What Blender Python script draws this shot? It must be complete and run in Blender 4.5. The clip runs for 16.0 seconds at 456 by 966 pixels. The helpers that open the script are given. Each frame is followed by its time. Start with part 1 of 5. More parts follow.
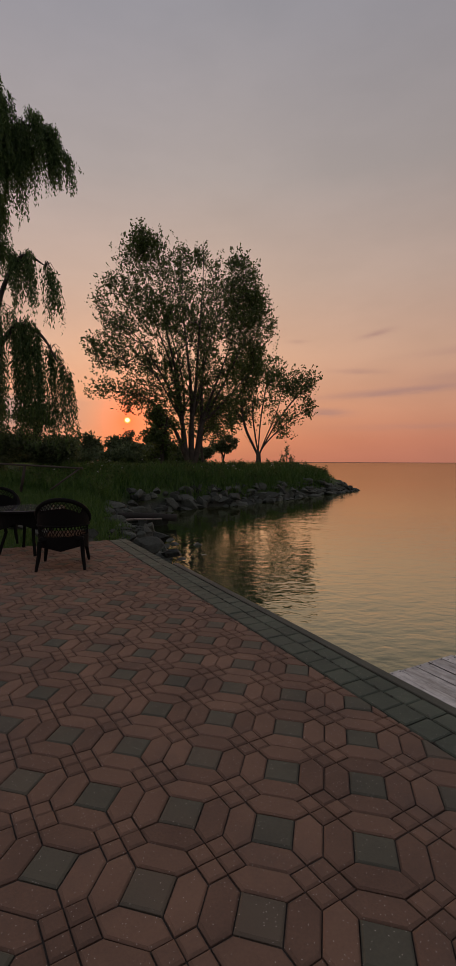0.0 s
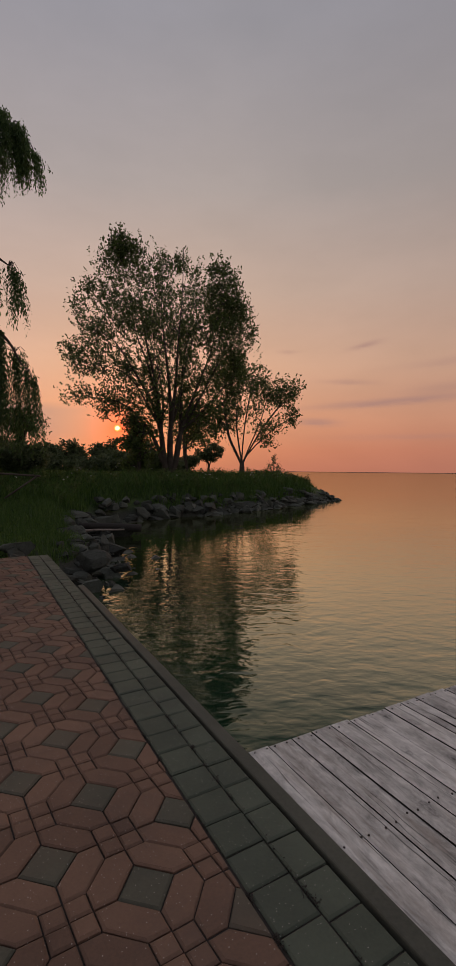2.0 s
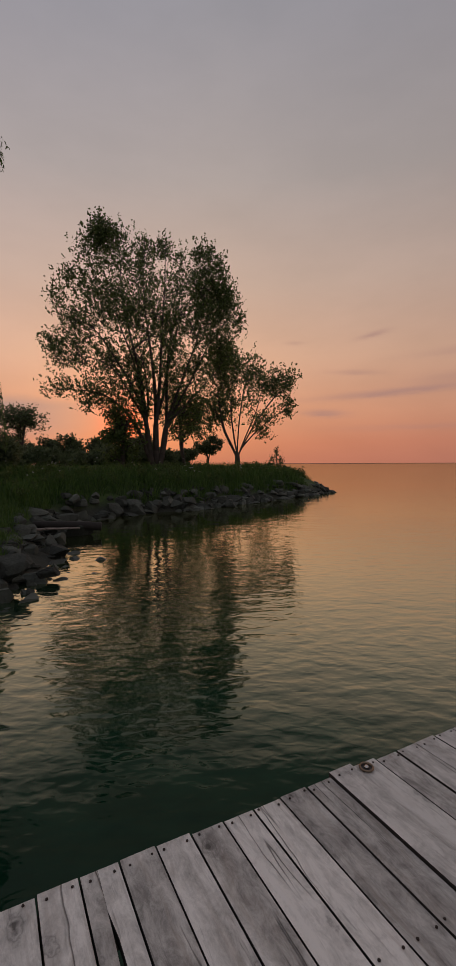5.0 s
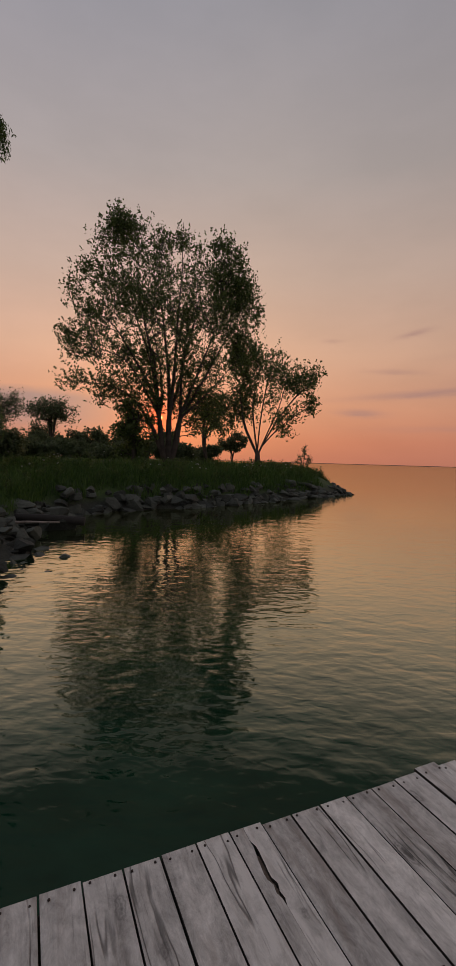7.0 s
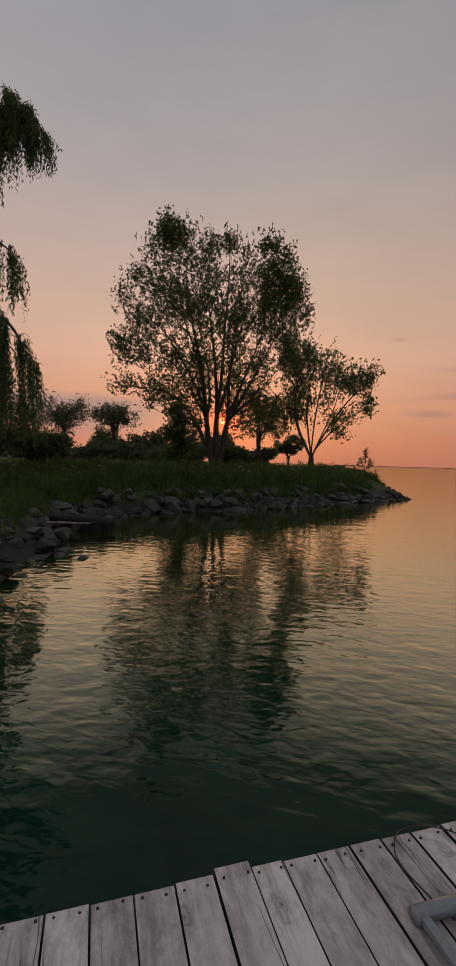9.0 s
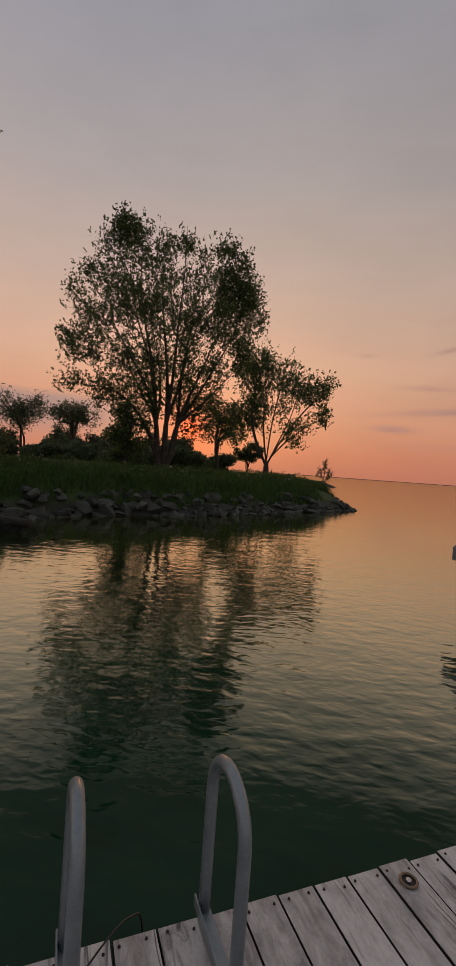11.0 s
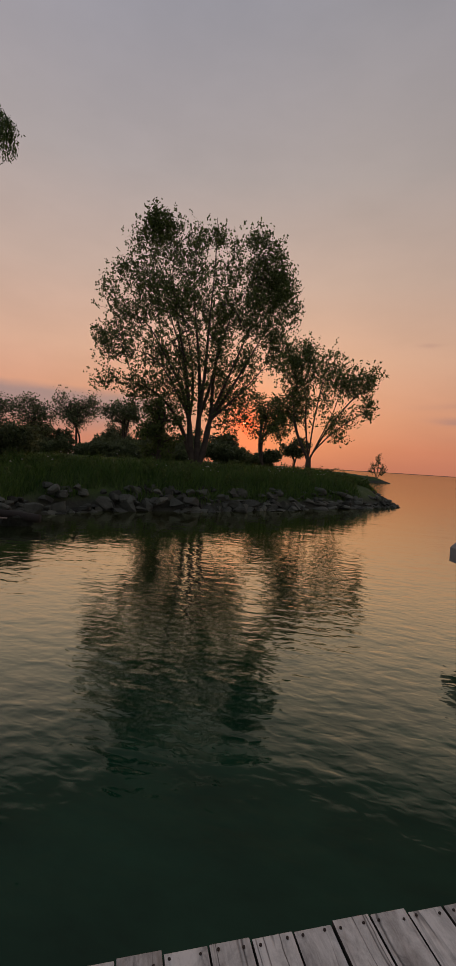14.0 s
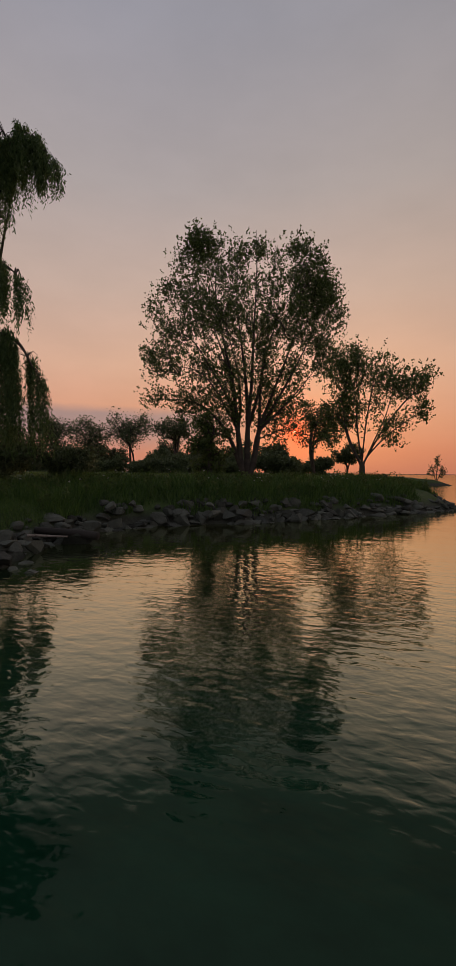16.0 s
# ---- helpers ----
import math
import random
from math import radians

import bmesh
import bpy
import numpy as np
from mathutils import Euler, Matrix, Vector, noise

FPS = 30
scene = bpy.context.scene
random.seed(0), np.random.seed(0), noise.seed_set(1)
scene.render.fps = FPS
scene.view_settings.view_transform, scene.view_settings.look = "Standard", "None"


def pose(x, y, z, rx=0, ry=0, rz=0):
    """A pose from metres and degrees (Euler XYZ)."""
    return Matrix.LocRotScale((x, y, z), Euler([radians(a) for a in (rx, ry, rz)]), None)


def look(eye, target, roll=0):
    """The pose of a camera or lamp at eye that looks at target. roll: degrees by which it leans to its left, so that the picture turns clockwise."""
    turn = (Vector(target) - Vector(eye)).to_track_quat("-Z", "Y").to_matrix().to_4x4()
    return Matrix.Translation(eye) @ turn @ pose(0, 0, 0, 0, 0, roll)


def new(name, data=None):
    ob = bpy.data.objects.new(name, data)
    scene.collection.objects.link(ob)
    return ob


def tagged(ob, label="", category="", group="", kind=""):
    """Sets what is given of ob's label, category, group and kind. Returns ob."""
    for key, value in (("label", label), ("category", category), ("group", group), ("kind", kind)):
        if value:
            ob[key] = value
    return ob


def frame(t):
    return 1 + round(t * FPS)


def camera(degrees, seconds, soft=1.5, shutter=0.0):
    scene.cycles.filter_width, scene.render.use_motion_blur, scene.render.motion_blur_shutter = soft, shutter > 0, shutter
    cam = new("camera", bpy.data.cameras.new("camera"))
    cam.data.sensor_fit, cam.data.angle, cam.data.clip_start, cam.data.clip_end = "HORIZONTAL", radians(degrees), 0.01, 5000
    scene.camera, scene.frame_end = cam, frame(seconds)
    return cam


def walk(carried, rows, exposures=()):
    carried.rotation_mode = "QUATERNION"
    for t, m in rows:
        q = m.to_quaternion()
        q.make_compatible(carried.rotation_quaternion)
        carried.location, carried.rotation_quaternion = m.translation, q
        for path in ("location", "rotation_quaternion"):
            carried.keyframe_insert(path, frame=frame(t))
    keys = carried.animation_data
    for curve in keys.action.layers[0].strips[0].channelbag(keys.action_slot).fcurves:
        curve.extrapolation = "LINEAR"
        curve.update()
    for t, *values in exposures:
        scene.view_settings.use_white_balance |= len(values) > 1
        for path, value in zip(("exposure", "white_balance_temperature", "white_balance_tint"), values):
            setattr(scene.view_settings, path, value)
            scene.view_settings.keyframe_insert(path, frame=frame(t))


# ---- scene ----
cam = camera(53.4, 16.0)
PATH = [
    (0, (0.077, 0.393, 1.49), (0.092, 2.391, 1.397), 0.2),
    (0.5, (0.36, 0.579, 1.487), (0.38, 2.577, 1.413), 0.5),
    (1, (0.613, 0.818, 1.492), (0.68, 2.816, 1.431), 0.6),
    (1.5, (0.88, 0.997, 1.487), (0.959, 2.995, 1.434), 0.6),
    (2, (1.056, 1.186, 1.486), (1.115, 3.185, 1.432), 0.6),
    (2.5, (1.215, 1.312, 1.496), (1.232, 3.311, 1.431), 0.4),
    (3, (1.445, 1.387, 1.498), (1.416, 3.385, 1.418), 0.3),
    (3.5, (1.707, 1.62, 1.453), (1.747, 3.618, 1.371), -0.4),
    (6, (3.717, 2.954, 1.507), (3.682, 4.951, 1.42), 0.3),
    (6.5, (4.16, 3.11, 1.537), (4.046, 5.104, 1.451), 1.4),
    (7, (4.551, 3.391, 1.509), (4.435, 5.385, 1.41), 1.6),
    (7.5, (4.881, 3.635, 1.445), (4.615, 5.614, 1.33), 1.7),
    (8, (5.11, 3.793, 1.499), (4.769, 5.76, 1.373), 2.0),
    (8.5, (5.367, 3.961, 1.459), (5.006, 5.925, 1.345), 1.5),
    (9, (5.731, 4.069, 1.504), (5.346, 6.029, 1.411), 1.6),
    (9.5, (6.059, 4.278, 1.511), (5.753, 6.253, 1.435), 2.3),
    (12, (7.905, 5.236, 1.523), (7.672, 7.221, 1.466), 4.2),
    (12.5, (8.262, 5.396, 1.518), (7.983, 7.375, 1.438), 4.6),
    (13, (8.565, 5.633, 1.493), (8.273, 7.609, 1.394), 4.8),
    (13.5, (8.765, 5.806, 1.527), (8.46, 7.78, 1.423), 3.6),
    (14, (8.869, 5.836, 1.54), (8.394, 7.777, 1.45), 3.6),
    (14.5, (8.782, 6.061, 1.523), (8.066, 7.927, 1.448), 3.0),
    (15, (8.789, 6.158, 1.464), (7.983, 7.987, 1.412), 1.7),
    (15.5, (8.853, 6.046, 1.47), (8.036, 7.871, 1.421), 0.9),
    (16, (8.833, 5.988, 1.513), (8.138, 7.863, 1.465), 0.6),
]
walk(cam, [(t, look(e, g, r)) for t, e, g, r in PATH])

# ---- world, sun, exposure ----
SUN_AZ, SUN_EL = radians(12.05), radians(5.06)
SUN_DIR = Vector((-math.sin(SUN_AZ) * math.cos(SUN_EL), math.cos(SUN_AZ) * math.cos(SUN_EL), math.sin(SUN_EL)))
WATER_Z = -1.4


def srgb(r, g, b):
    return tuple(((c / 255 + 0.055) / 1.055) ** 2.4 if c > 10 else c / 255 / 12.92 for c in (r, g, b)) + (1.0,)


class Nodes:
    """Short hand for building node trees."""

    def __init__(self, tree):
        self.tree = tree
        tree.nodes.clear()

    def add(self, kind, **sockets):
        node = self.tree.nodes.new(kind)
        for key, value in sockets.items():
            self.put(node, key, value)
        return node

    def put(self, node, key, value):
        sock = node.inputs[int(key[1:])] if key[0] == "i" and key[1:].isdigit() else node.inputs[key.replace("_", " ")]
        if isinstance(value, bpy.types.NodeSocket):
            self.tree.links.new(value, sock)
        else:
            sock.default_value = value

    def math(self, op, a, b=0.0, clamp=False):
        node = self.add("ShaderNodeMath", i0=a, i1=b)
        node.operation, node.use_clamp = op, clamp
        return node.outputs[0]

    def ramp(self, fac, stops, interpolation="LINEAR"):
        node = self.add("ShaderNodeValToRGB", i0=fac)
        node.color_ramp.interpolation = interpolation
        els = node.color_ramp.elements
        while len(els) < len(stops):
            els.new(0.5)
        for el, (at, col) in zip(els, stops):
            el.position, el.color = at, col if len(col) == 4 else (*col, 1)
        return node.outputs["Color"]

    def mix(self, fac, a, b, blend="MIX"):
        node = self.add("ShaderNodeMix")
        node.data_type, node.blend_type = "RGBA", blend
        for sock, value in ((node.inputs[0], fac), (node.inputs[6], a), (node.inputs[7], b)):
            if isinstance(value, bpy.types.NodeSocket):
                self.tree.links.new(value, sock)
            else:
                sock.default_value = value if not isinstance(value, tuple) or len(value) == 4 else (*value, 1)
        return node.outputs[2]

    def noise(self, vector, scale, detail=4.0, rough=0.55, distortion=0.0):
        return self.add("ShaderNodeTexNoise", Vector=vector, Scale=scale, Detail=detail, Roughness=rough, Distortion=distortion).outputs["Fac"]

    def mapped(self, vector, scale=(1, 1, 1), rot=(0, 0, 0)):
        return self.add("ShaderNodeMapping", Vector=vector, Scale=scale, Rotation=rot).outputs[0]


def build_world():
    world = bpy.data.worlds.new("world")
    scene.world = world
    world.use_nodes = True
    n = Nodes(world.node_tree)
    way = n.add("ShaderNodeTexCoord").outputs["Generated"]
    parts = n.add("ShaderNodeSeparateXYZ", Vector=way)
    height = parts.outputs["Z"]
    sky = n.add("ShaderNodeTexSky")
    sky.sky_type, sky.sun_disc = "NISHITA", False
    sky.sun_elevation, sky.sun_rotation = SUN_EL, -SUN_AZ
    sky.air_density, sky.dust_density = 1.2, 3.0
    # dusk haze: salmon low down, lavender grey above
    haze = n.ramp(height, [
        (0.0, srgb(196, 122, 95)), (0.045, srgb(205, 129, 99)), (0.11, srgb(214, 149, 116)), (0.22, srgb(213, 167, 138)),
        (0.36, srgb(197, 169, 151)), (0.52, srgb(172, 160, 154)), (0.70, srgb(152, 149, 154)), (1.0, srgb(147, 147, 154))])
    toward = n.add("ShaderNodeVectorMath", i0=way, i1=SUN_DIR)
    toward.operation = "DOT_PRODUCT"
    facing = toward.outputs["Value"]
    # away from the sun the haze is dimmer and greyer
    away = n.math("MULTIPLY_ADD", facing, 0.5)
    away.node.inputs[2].default_value = 0.5
    haze = n.mix(n.math("POWER", away, 0.7, True), srgb(152, 148, 156), haze)
    turn_off = n.math("SQRT", n.math("MULTIPLY", n.math("MAXIMUM", n.math("SUBTRACT", 1.0, facing), 0.0), 2.0))
    pink = n.math("SUBTRACT", n.math("MULTIPLY", turn_off, 1.3), 0.12, True)
    haze = n.mix(pink, haze, n.mix(1.0, haze, (0.985, 0.985, 0.99, 1), "MULTIPLY"))
    # the sky falls off away from the land side, with faint soft unevenness
    tilt = n.ramp(n.math("MULTIPLY_ADD", parts.outputs["X"], 0.5), [(0.30, (1.015, 1.035, 1.085)), (0.50, (1.0, 1.0, 1.0)), (0.72, (0.86, 0.87, 0.89))])
    tilt.node.inputs[0].links[0].from_node.inputs[2].default_value = 0.5
    haze = n.mix(1.0, haze, tilt, "MULTIPLY")
    soft = n.ramp(n.noise(n.mapped(way, (2.0, 2.0, 5.0)), 2.2, 4.0, 0.55), [(0.36, (0.965, 0.965, 0.97)), (0.64, (1.03, 1.025, 1.03))])
    haze = n.mix(1.0, haze, soft, "MULTIPLY")
    # thin stretched clouds low over the lake: heading, height, half length, half depth (degrees), slope, weight
    heading = n.math("MULTIPLY", n.math("ARCTAN2", parts.outputs["X"], parts.outputs["Y"]), 57.3)
    level = n.math("MULTIPLY", n.math("ARCSINE", height), 57.3)
    fray = n.math("MULTIPLY", n.math("SUBTRACT", n.noise(n.mapped(way, (5, 5, 30)), 3.0, 5, 0.6), 0.5), 2.2)
    cover = 0.0
    for at, up, long, deep, slope, weight in ((21.5, 8.3, 9.0, 0.42, 0.045, 0.75), (12.6, 6.1, 2.6, 0.42, -0.04, 0.7), (18.3, 14.9, 1.7, 0.30, 0.17, 0.6), (16.3, 10.8, 2.9, 0.30, -0.06, 0.4),
                                              (27.5, 9.6, 5.0, 0.7, 0.06, 0.35), (30.0, 12.6, 6.5, 0.5, 0.05, 0.35), (9.0, 14.5, 1.2, 0.25, 0.0, 0.3), (24.0, 4.2, 9.0, 0.35, 0.0, 0.25)):
        off = n.math("SUBTRACT", heading, at)
        rise = n.math("SUBTRACT", n.math("ADD", level, n.math("MULTIPLY", fray, 0.3)), n.math("ADD", n.math("MULTIPLY", off, slope), up))
        far_out = n.math("ADD", n.math("POWER", n.math("ABSOLUTE", n.math("DIVIDE", off, long)), 2.0), n.math("POWER", n.math("ABSOLUTE", n.math("DIVIDE", rise, deep)), 2.0))
        cover = n.math("ADD", n.math("MULTIPLY", n.math("EXPONENT", n.math("MULTIPLY", far_out, -1.0)), weight), cover)
    haze = n.mix(n.math("MINIMUM", n.math("MULTIPLY", cover, n.math("ADD", n.math("MULTIPLY", fray, 0.3), 0.9)), 0.8, True), haze, srgb(158, 122, 118))
    # a grey bank of haze along the land side
    side = n.ramp(n.math("MULTIPLY", parts.outputs["X"], -1.0), [(0.2, (0, 0, 0)), (0.42, (1, 1, 1))])
    bank = n.ramp(n.math("ADD", height, n.math("MULTIPLY", n.noise(n.mapped(way, (3, 3, 8)), 2.0), 0.03)), [(0.05, (0.15, 0.15, 0.15)), (0.10, (1, 1, 1)), (0.135, (1, 1, 1)), (0.155, (0, 0, 0))])
    haze = n.mix(n.math("MULTIPLY", n.math("MULTIPLY", side, bank), 0.85), haze, srgb(150, 130, 130))
    # glow round the sun, which reddens the haze, and its disc
    angle = n.math("SQRT", n.math("MULTIPLY", n.math("MAXIMUM", n.math("SUBTRACT", 1.0, facing), 0.0), 2.0))
    close = n.math("EXPONENT", n.math("MULTIPLY", angle, -48.0))
    wide = n.math("EXPONENT", n.math("MULTIPLY", angle, -7.0))
    haze = n.mix(n.math("MULTIPLY", n.math("EXPONENT", n.math("MULTIPLY", angle, -26.0)), 0.85), haze, n.mix(1.0, haze, (1.0, 0.22, 0.16, 1), "MULTIPLY"))
    disc = n.math("LESS_THAN", angle, 0.0070)
    glow = n.mix(1.0, n.mix(close, (0, 0, 0), (1.5, 0.03, 0.0)), n.mix(wide, (0, 0, 0), (0.10, 0.010, 0.0)), "ADD")
    core = n.math("LESS_THAN", angle, 0.0046)
    disc = n.mix(1.0, n.mix(disc, (0, 0, 0), (5.0, 0.25, 0.02)), n.mix(core, (0, 0, 0), (4.0, 1.3, 0.7)), "ADD")
    lit = n.mix(1.0, n.mix(1.0, haze, glow, "ADD"), disc, "ADD")
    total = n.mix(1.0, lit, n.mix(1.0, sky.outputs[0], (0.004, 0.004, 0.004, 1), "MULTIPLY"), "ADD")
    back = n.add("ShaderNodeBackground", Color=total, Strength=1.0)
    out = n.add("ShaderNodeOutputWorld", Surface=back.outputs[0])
    return world


build_world()
sun = new("sun", bpy.data.lights.new("sun", "SUN"))
sun.data.energy, sun.data.angle, sun.data.color = 0.35, radians(1.2), (1.0, 0.42, 0.16)
sun.matrix_world = look(SUN_DIR * 100, (0, 0, 0))


# ---- materials ----
def material(name):
    m = bpy.data.materials.new(name)
    m.use_nodes = True
    n = Nodes(m.node_tree)
    bsdf = n.add("ShaderNodeBsdfPrincipled")
    n.add("ShaderNodeOutputMaterial", Surface=bsdf.outputs[0])
    return m, n, bsdf


def piece_random(n):
    a = n.add("ShaderNodeObjectInfo").outputs["Random"]
    b = n.add("ShaderNodeNewGeometry").outputs["Random Per Island"]
    return n.math("FRACT", n.math("ADD", a, b))


def bump(n, bsdf, height, strength, distance):
    n.put(bsdf, "Normal", n.add("ShaderNodeBump", Height=height, Strength=strength, Distance=distance).outputs[0])


def stone_material(name, dark, light, grain=90.0, rough=0.85, speck=0.0, depth=0.004, patch=2.5, vary=0.25, stain=None):
    m, n, bsdf = material(name)
    at = n.add("ShaderNodeNewGeometry").outputs["Position"]
    rnd = piece_random(n)
    fine = n.noise(at, grain, 5, 0.7)
    broad = n.noise(at, patch, 4, 0.6)
    tone = n.math("ADD", n.math("MULTIPLY", fine, 0.5), n.math("ADD", n.math("MULTIPLY", n.math("SUBTRACT", rnd, 0.5), vary), n.math("MULTIPLY_ADD", broad, 0.65)))
    tone.node.inputs[1].links[0].from_node.inputs[1].links[0].from_node.inputs[2].default_value = 0.125
    col = n.ramp(tone, [(0.4, dark), (0.95, light)])
    if stain:
        col = n.mix(n.ramp(n.math("ADD", n.noise(at, 0.9, 3, 0.5), n.math("MULTIPLY", rnd, 0.25)), [(0.60, (0, 0, 0)), (0.82, (0.7, 0.7, 0.7))]), col, stain)
    if speck:
        dots = n.add("ShaderNodeTexVoronoi", Vector=at, Scale=speck)
        near = n.math("LESS_THAN", dots.outputs["Distance"], 0.15)
        pick = n.math("GREATER_THAN", n.add("ShaderNodeSeparateXYZ", Vector=dots.outputs["Color"]).outputs["X"], 0.66)
        col = n.mix(n.math("MULTIPLY", n.math("MULTIPLY", near, pick), 0.75), col, (0.55, 0.5, 0.45))
    dirt = n.ramp(n.noise(at, patch * 0.55, 6, 0.7), [(0.5, (0, 0, 0)), (0.72, (0.55, 0.55, 0.55))])
    col = n.mix(dirt, col, tuple(0.5 * a + 0.5 * sum(dark) / 3 for a in dark))
    n.put(bsdf, "Base_Color", col)
    n.put(bsdf, "Roughness", n.math("MULTIPLY_ADD", fine, 0.2))
    bsdf.inputs["Roughness"].links[0].from_node.inputs[2].default_value = rough - 0.1
    bump(n, bsdf, n.math("ADD", fine, n.math("MULTIPLY", broad, 0.6)), 0.6, depth)
    return m


def wood_material(name, dark, light, along, grain=1.0):
    """Weathered timber; along: heading of the grain in degrees round z."""
    m, n, bsdf = material(name)
    at = n.add("ShaderNodeNewGeometry").outputs["Position"]
    rnd = piece_random(n)
    shift = n.add("ShaderNodeCombineXYZ", X=n.math("MULTIPLY", rnd, 37.0), Y=n.math("MULTIPLY", rnd, 91.0), Z=n.math("MULTIPLY", rnd, 13.0))
    moved = n.add("ShaderNodeVectorMath", i0=at, i1=shift.outputs[0])
    turned = n.mapped(moved.outputs[0], (1, 1, 1), (0, 0, radians(-along)))
    warp = n.noise(n.mapped(turned, (2.5, 6.0, 2.0)), 1.0, 3, 0.5)
    bent = n.add("ShaderNodeVectorMath", i0=turned, i1=n.add("ShaderNodeCombineXYZ", X=0.0, Y=n.math("MULTIPLY", warp, 0.055), Z=0.0).outputs[0]).outputs[0]
    lines = n.noise(n.mapped(bent, (2.2 * grain, 70.0 * grain, 20.0)), 1.0, 5, 0.65, 0.2)
    bands = n.noise(n.mapped(bent, (1.3, 13.0, 4.0)), 1.0, 4, 0.6, 0.5)
    blotch = n.noise(n.mapped(turned, (9.0, 17.0, 3.0)), 1.0, 8, 0.78, 0.4)
    stain = n.noise(n.mapped(bent, (1.4, 11.0, 3.0)), 1.0, 5, 0.65, 0.6)
    marks = n.ramp(n.noise(n.mapped(bent, (2.6, 38.0, 5.0)), 1.0, 5, 0.65, 0.3), [(0.61, (0, 0, 0)), (0.67, (1, 1, 1))])
    # drying cracks: thin dark lines along the grain
    thread = n.math("ABSOLUTE", n.math("SUBTRACT", n.noise(n.mapped(bent, (0.55, 13.0, 2.0)), 1.0, 2, 0.5, 0.1), 0.5))
    thread = n.math("MULTIPLY", n.ramp(thread, [(0.004, (1, 1, 1)), (0.018, (0, 0, 0))]), n.ramp(n.noise(n.mapped(turned, (1.5, 4.0, 1.0)), 1.0, 3), [(0.50, (0, 0, 0)), (0.58, (1, 1, 1))]))
    # knots: a dark rim round a mid-toned eye, only in some places
    knots = n.add("ShaderNodeTexVoronoi", Vector=n.mapped(turned, (3.2, 7.0, 1.0)), Scale=1.0)
    some = n.math("GREATER_THAN", n.add("ShaderNodeSeparateXYZ", Vector=knots.outputs["Color"]).outputs["X"], 0.30)
    reach = n.math("ADD", knots.outputs["Distance"], n.math("MULTIPLY", n.math("SUBTRACT", n.noise(turned, 26.0, 4), 0.5), 0.34))
    knot = n.math("MULTIPLY", n.ramp(reach, [(0.03, (1, 1, 1)), (0.08, (0.5, 0.5, 0.5)), (0.11, (0.25, 0.25, 0.25)), (0.15, (0.6, 0.6, 0.6)), (0.19, (0.2, 0.2, 0.2)), (0.32, (0, 0, 0))]), some)
    tone = n.math("ADD", n.math("MULTIPLY", lines, 0.09), n.math("ADD", n.math("MULTIPLY", bands, 0.24), n.math("ADD", n.math("MULTIPLY", blotch, 0.53), n.math("MULTIPLY", rnd, 0.12))))
    col = n.ramp(tone, [(0.34, dark), (0.57, light)])
    brown = n.ramp(stain, [(0.52, (0, 0, 0)), (0.68, (0.5, 0.5, 0.5))])
    col = n.mix(brown, col, (dark[0] * 1.15, dark[1] * 0.98, dark[2] * 0.86))
    col = n.mix(n.math("MULTIPLY", marks, 0.38), col, tuple(c * 0.5 for c in dark))
    col = n.mix(n.math("MULTIPLY", knot, 0.9), col, tuple(c * 0.30 for c in dark))
    col = n.mix(n.math("MULTIPLY", thread, 0.7), col, tuple(c * 0.16 for c in dark))
    n.put(bsdf, "Base_Color", col)
    n.put(bsdf, "Roughness", 0.78)
    bump(n, bsdf, n.math("SUBTRACT", n.math("ADD", lines, bands), n.math("ADD", n.math("MULTIPLY", knot, 0.4), thread)), 0.8, 0.005)
    return m


def plain_material(name, color, rough=0.6, metal=0.0, wear=0.25, scale=14.0):
    m, n, bsdf = material(name)
    at = n.add("ShaderNodeNewGeometry").outputs["Position"]
    spots = n.noise(at, scale, 5, 0.65)
    fine = n.noise(at, scale * 9, 3, 0.6)
    n.put(bsdf, "Base_Color", n.ramp(n.math("ADD", n.math("MULTIPLY", spots, 0.7), n.math("MULTIPLY", fine, 0.3)),
                                     [(0.3, tuple(c * (1 - wear) for c in color)), (0.75, tuple(min(1, c * (1 + wear)) for c in color))]))
    n.put(bsdf, "Metallic", metal)
    n.put(bsdf, "Roughness", n.ramp(spots, [(0.3, (rough * 0.8,) * 3), (0.8, (min(1, rough * 1.2),) * 3)]))
    bump(n, bsdf, fine, 0.25, 0.002)
    return m


def leaf_material(name, dark, light, through_light=0.35):
    m, n, bsdf = material(name)
    rnd = n.add("ShaderNodeNewGeometry").outputs["Random Per Island"]
    at = n.add("ShaderNodeNewGeometry").outputs["Position"]
    tone = n.math("ADD", n.math("MULTIPLY", rnd, 0.6), n.math("MULTIPLY", n.noise(at, 0.5, 3), 0.5))
    col = n.ramp(tone, [(0.2, dark), (0.9, light)])
    n.put(bsdf, "Base_Color", col)
    n.put(bsdf, "Roughness", 0.6)
    trans = n.add("ShaderNodeBsdfTranslucent", Color=col)
    both = n.add("ShaderNodeMixShader", i0=through_light, i1=bsdf.outputs[0], i2=trans.outputs[0])
    out = [o for o in m.node_tree.nodes if o.type == "OUTPUT_MATERIAL"][0]
    m.node_tree.links.new(both.outputs[0], out.inputs["Surface"])
    return m


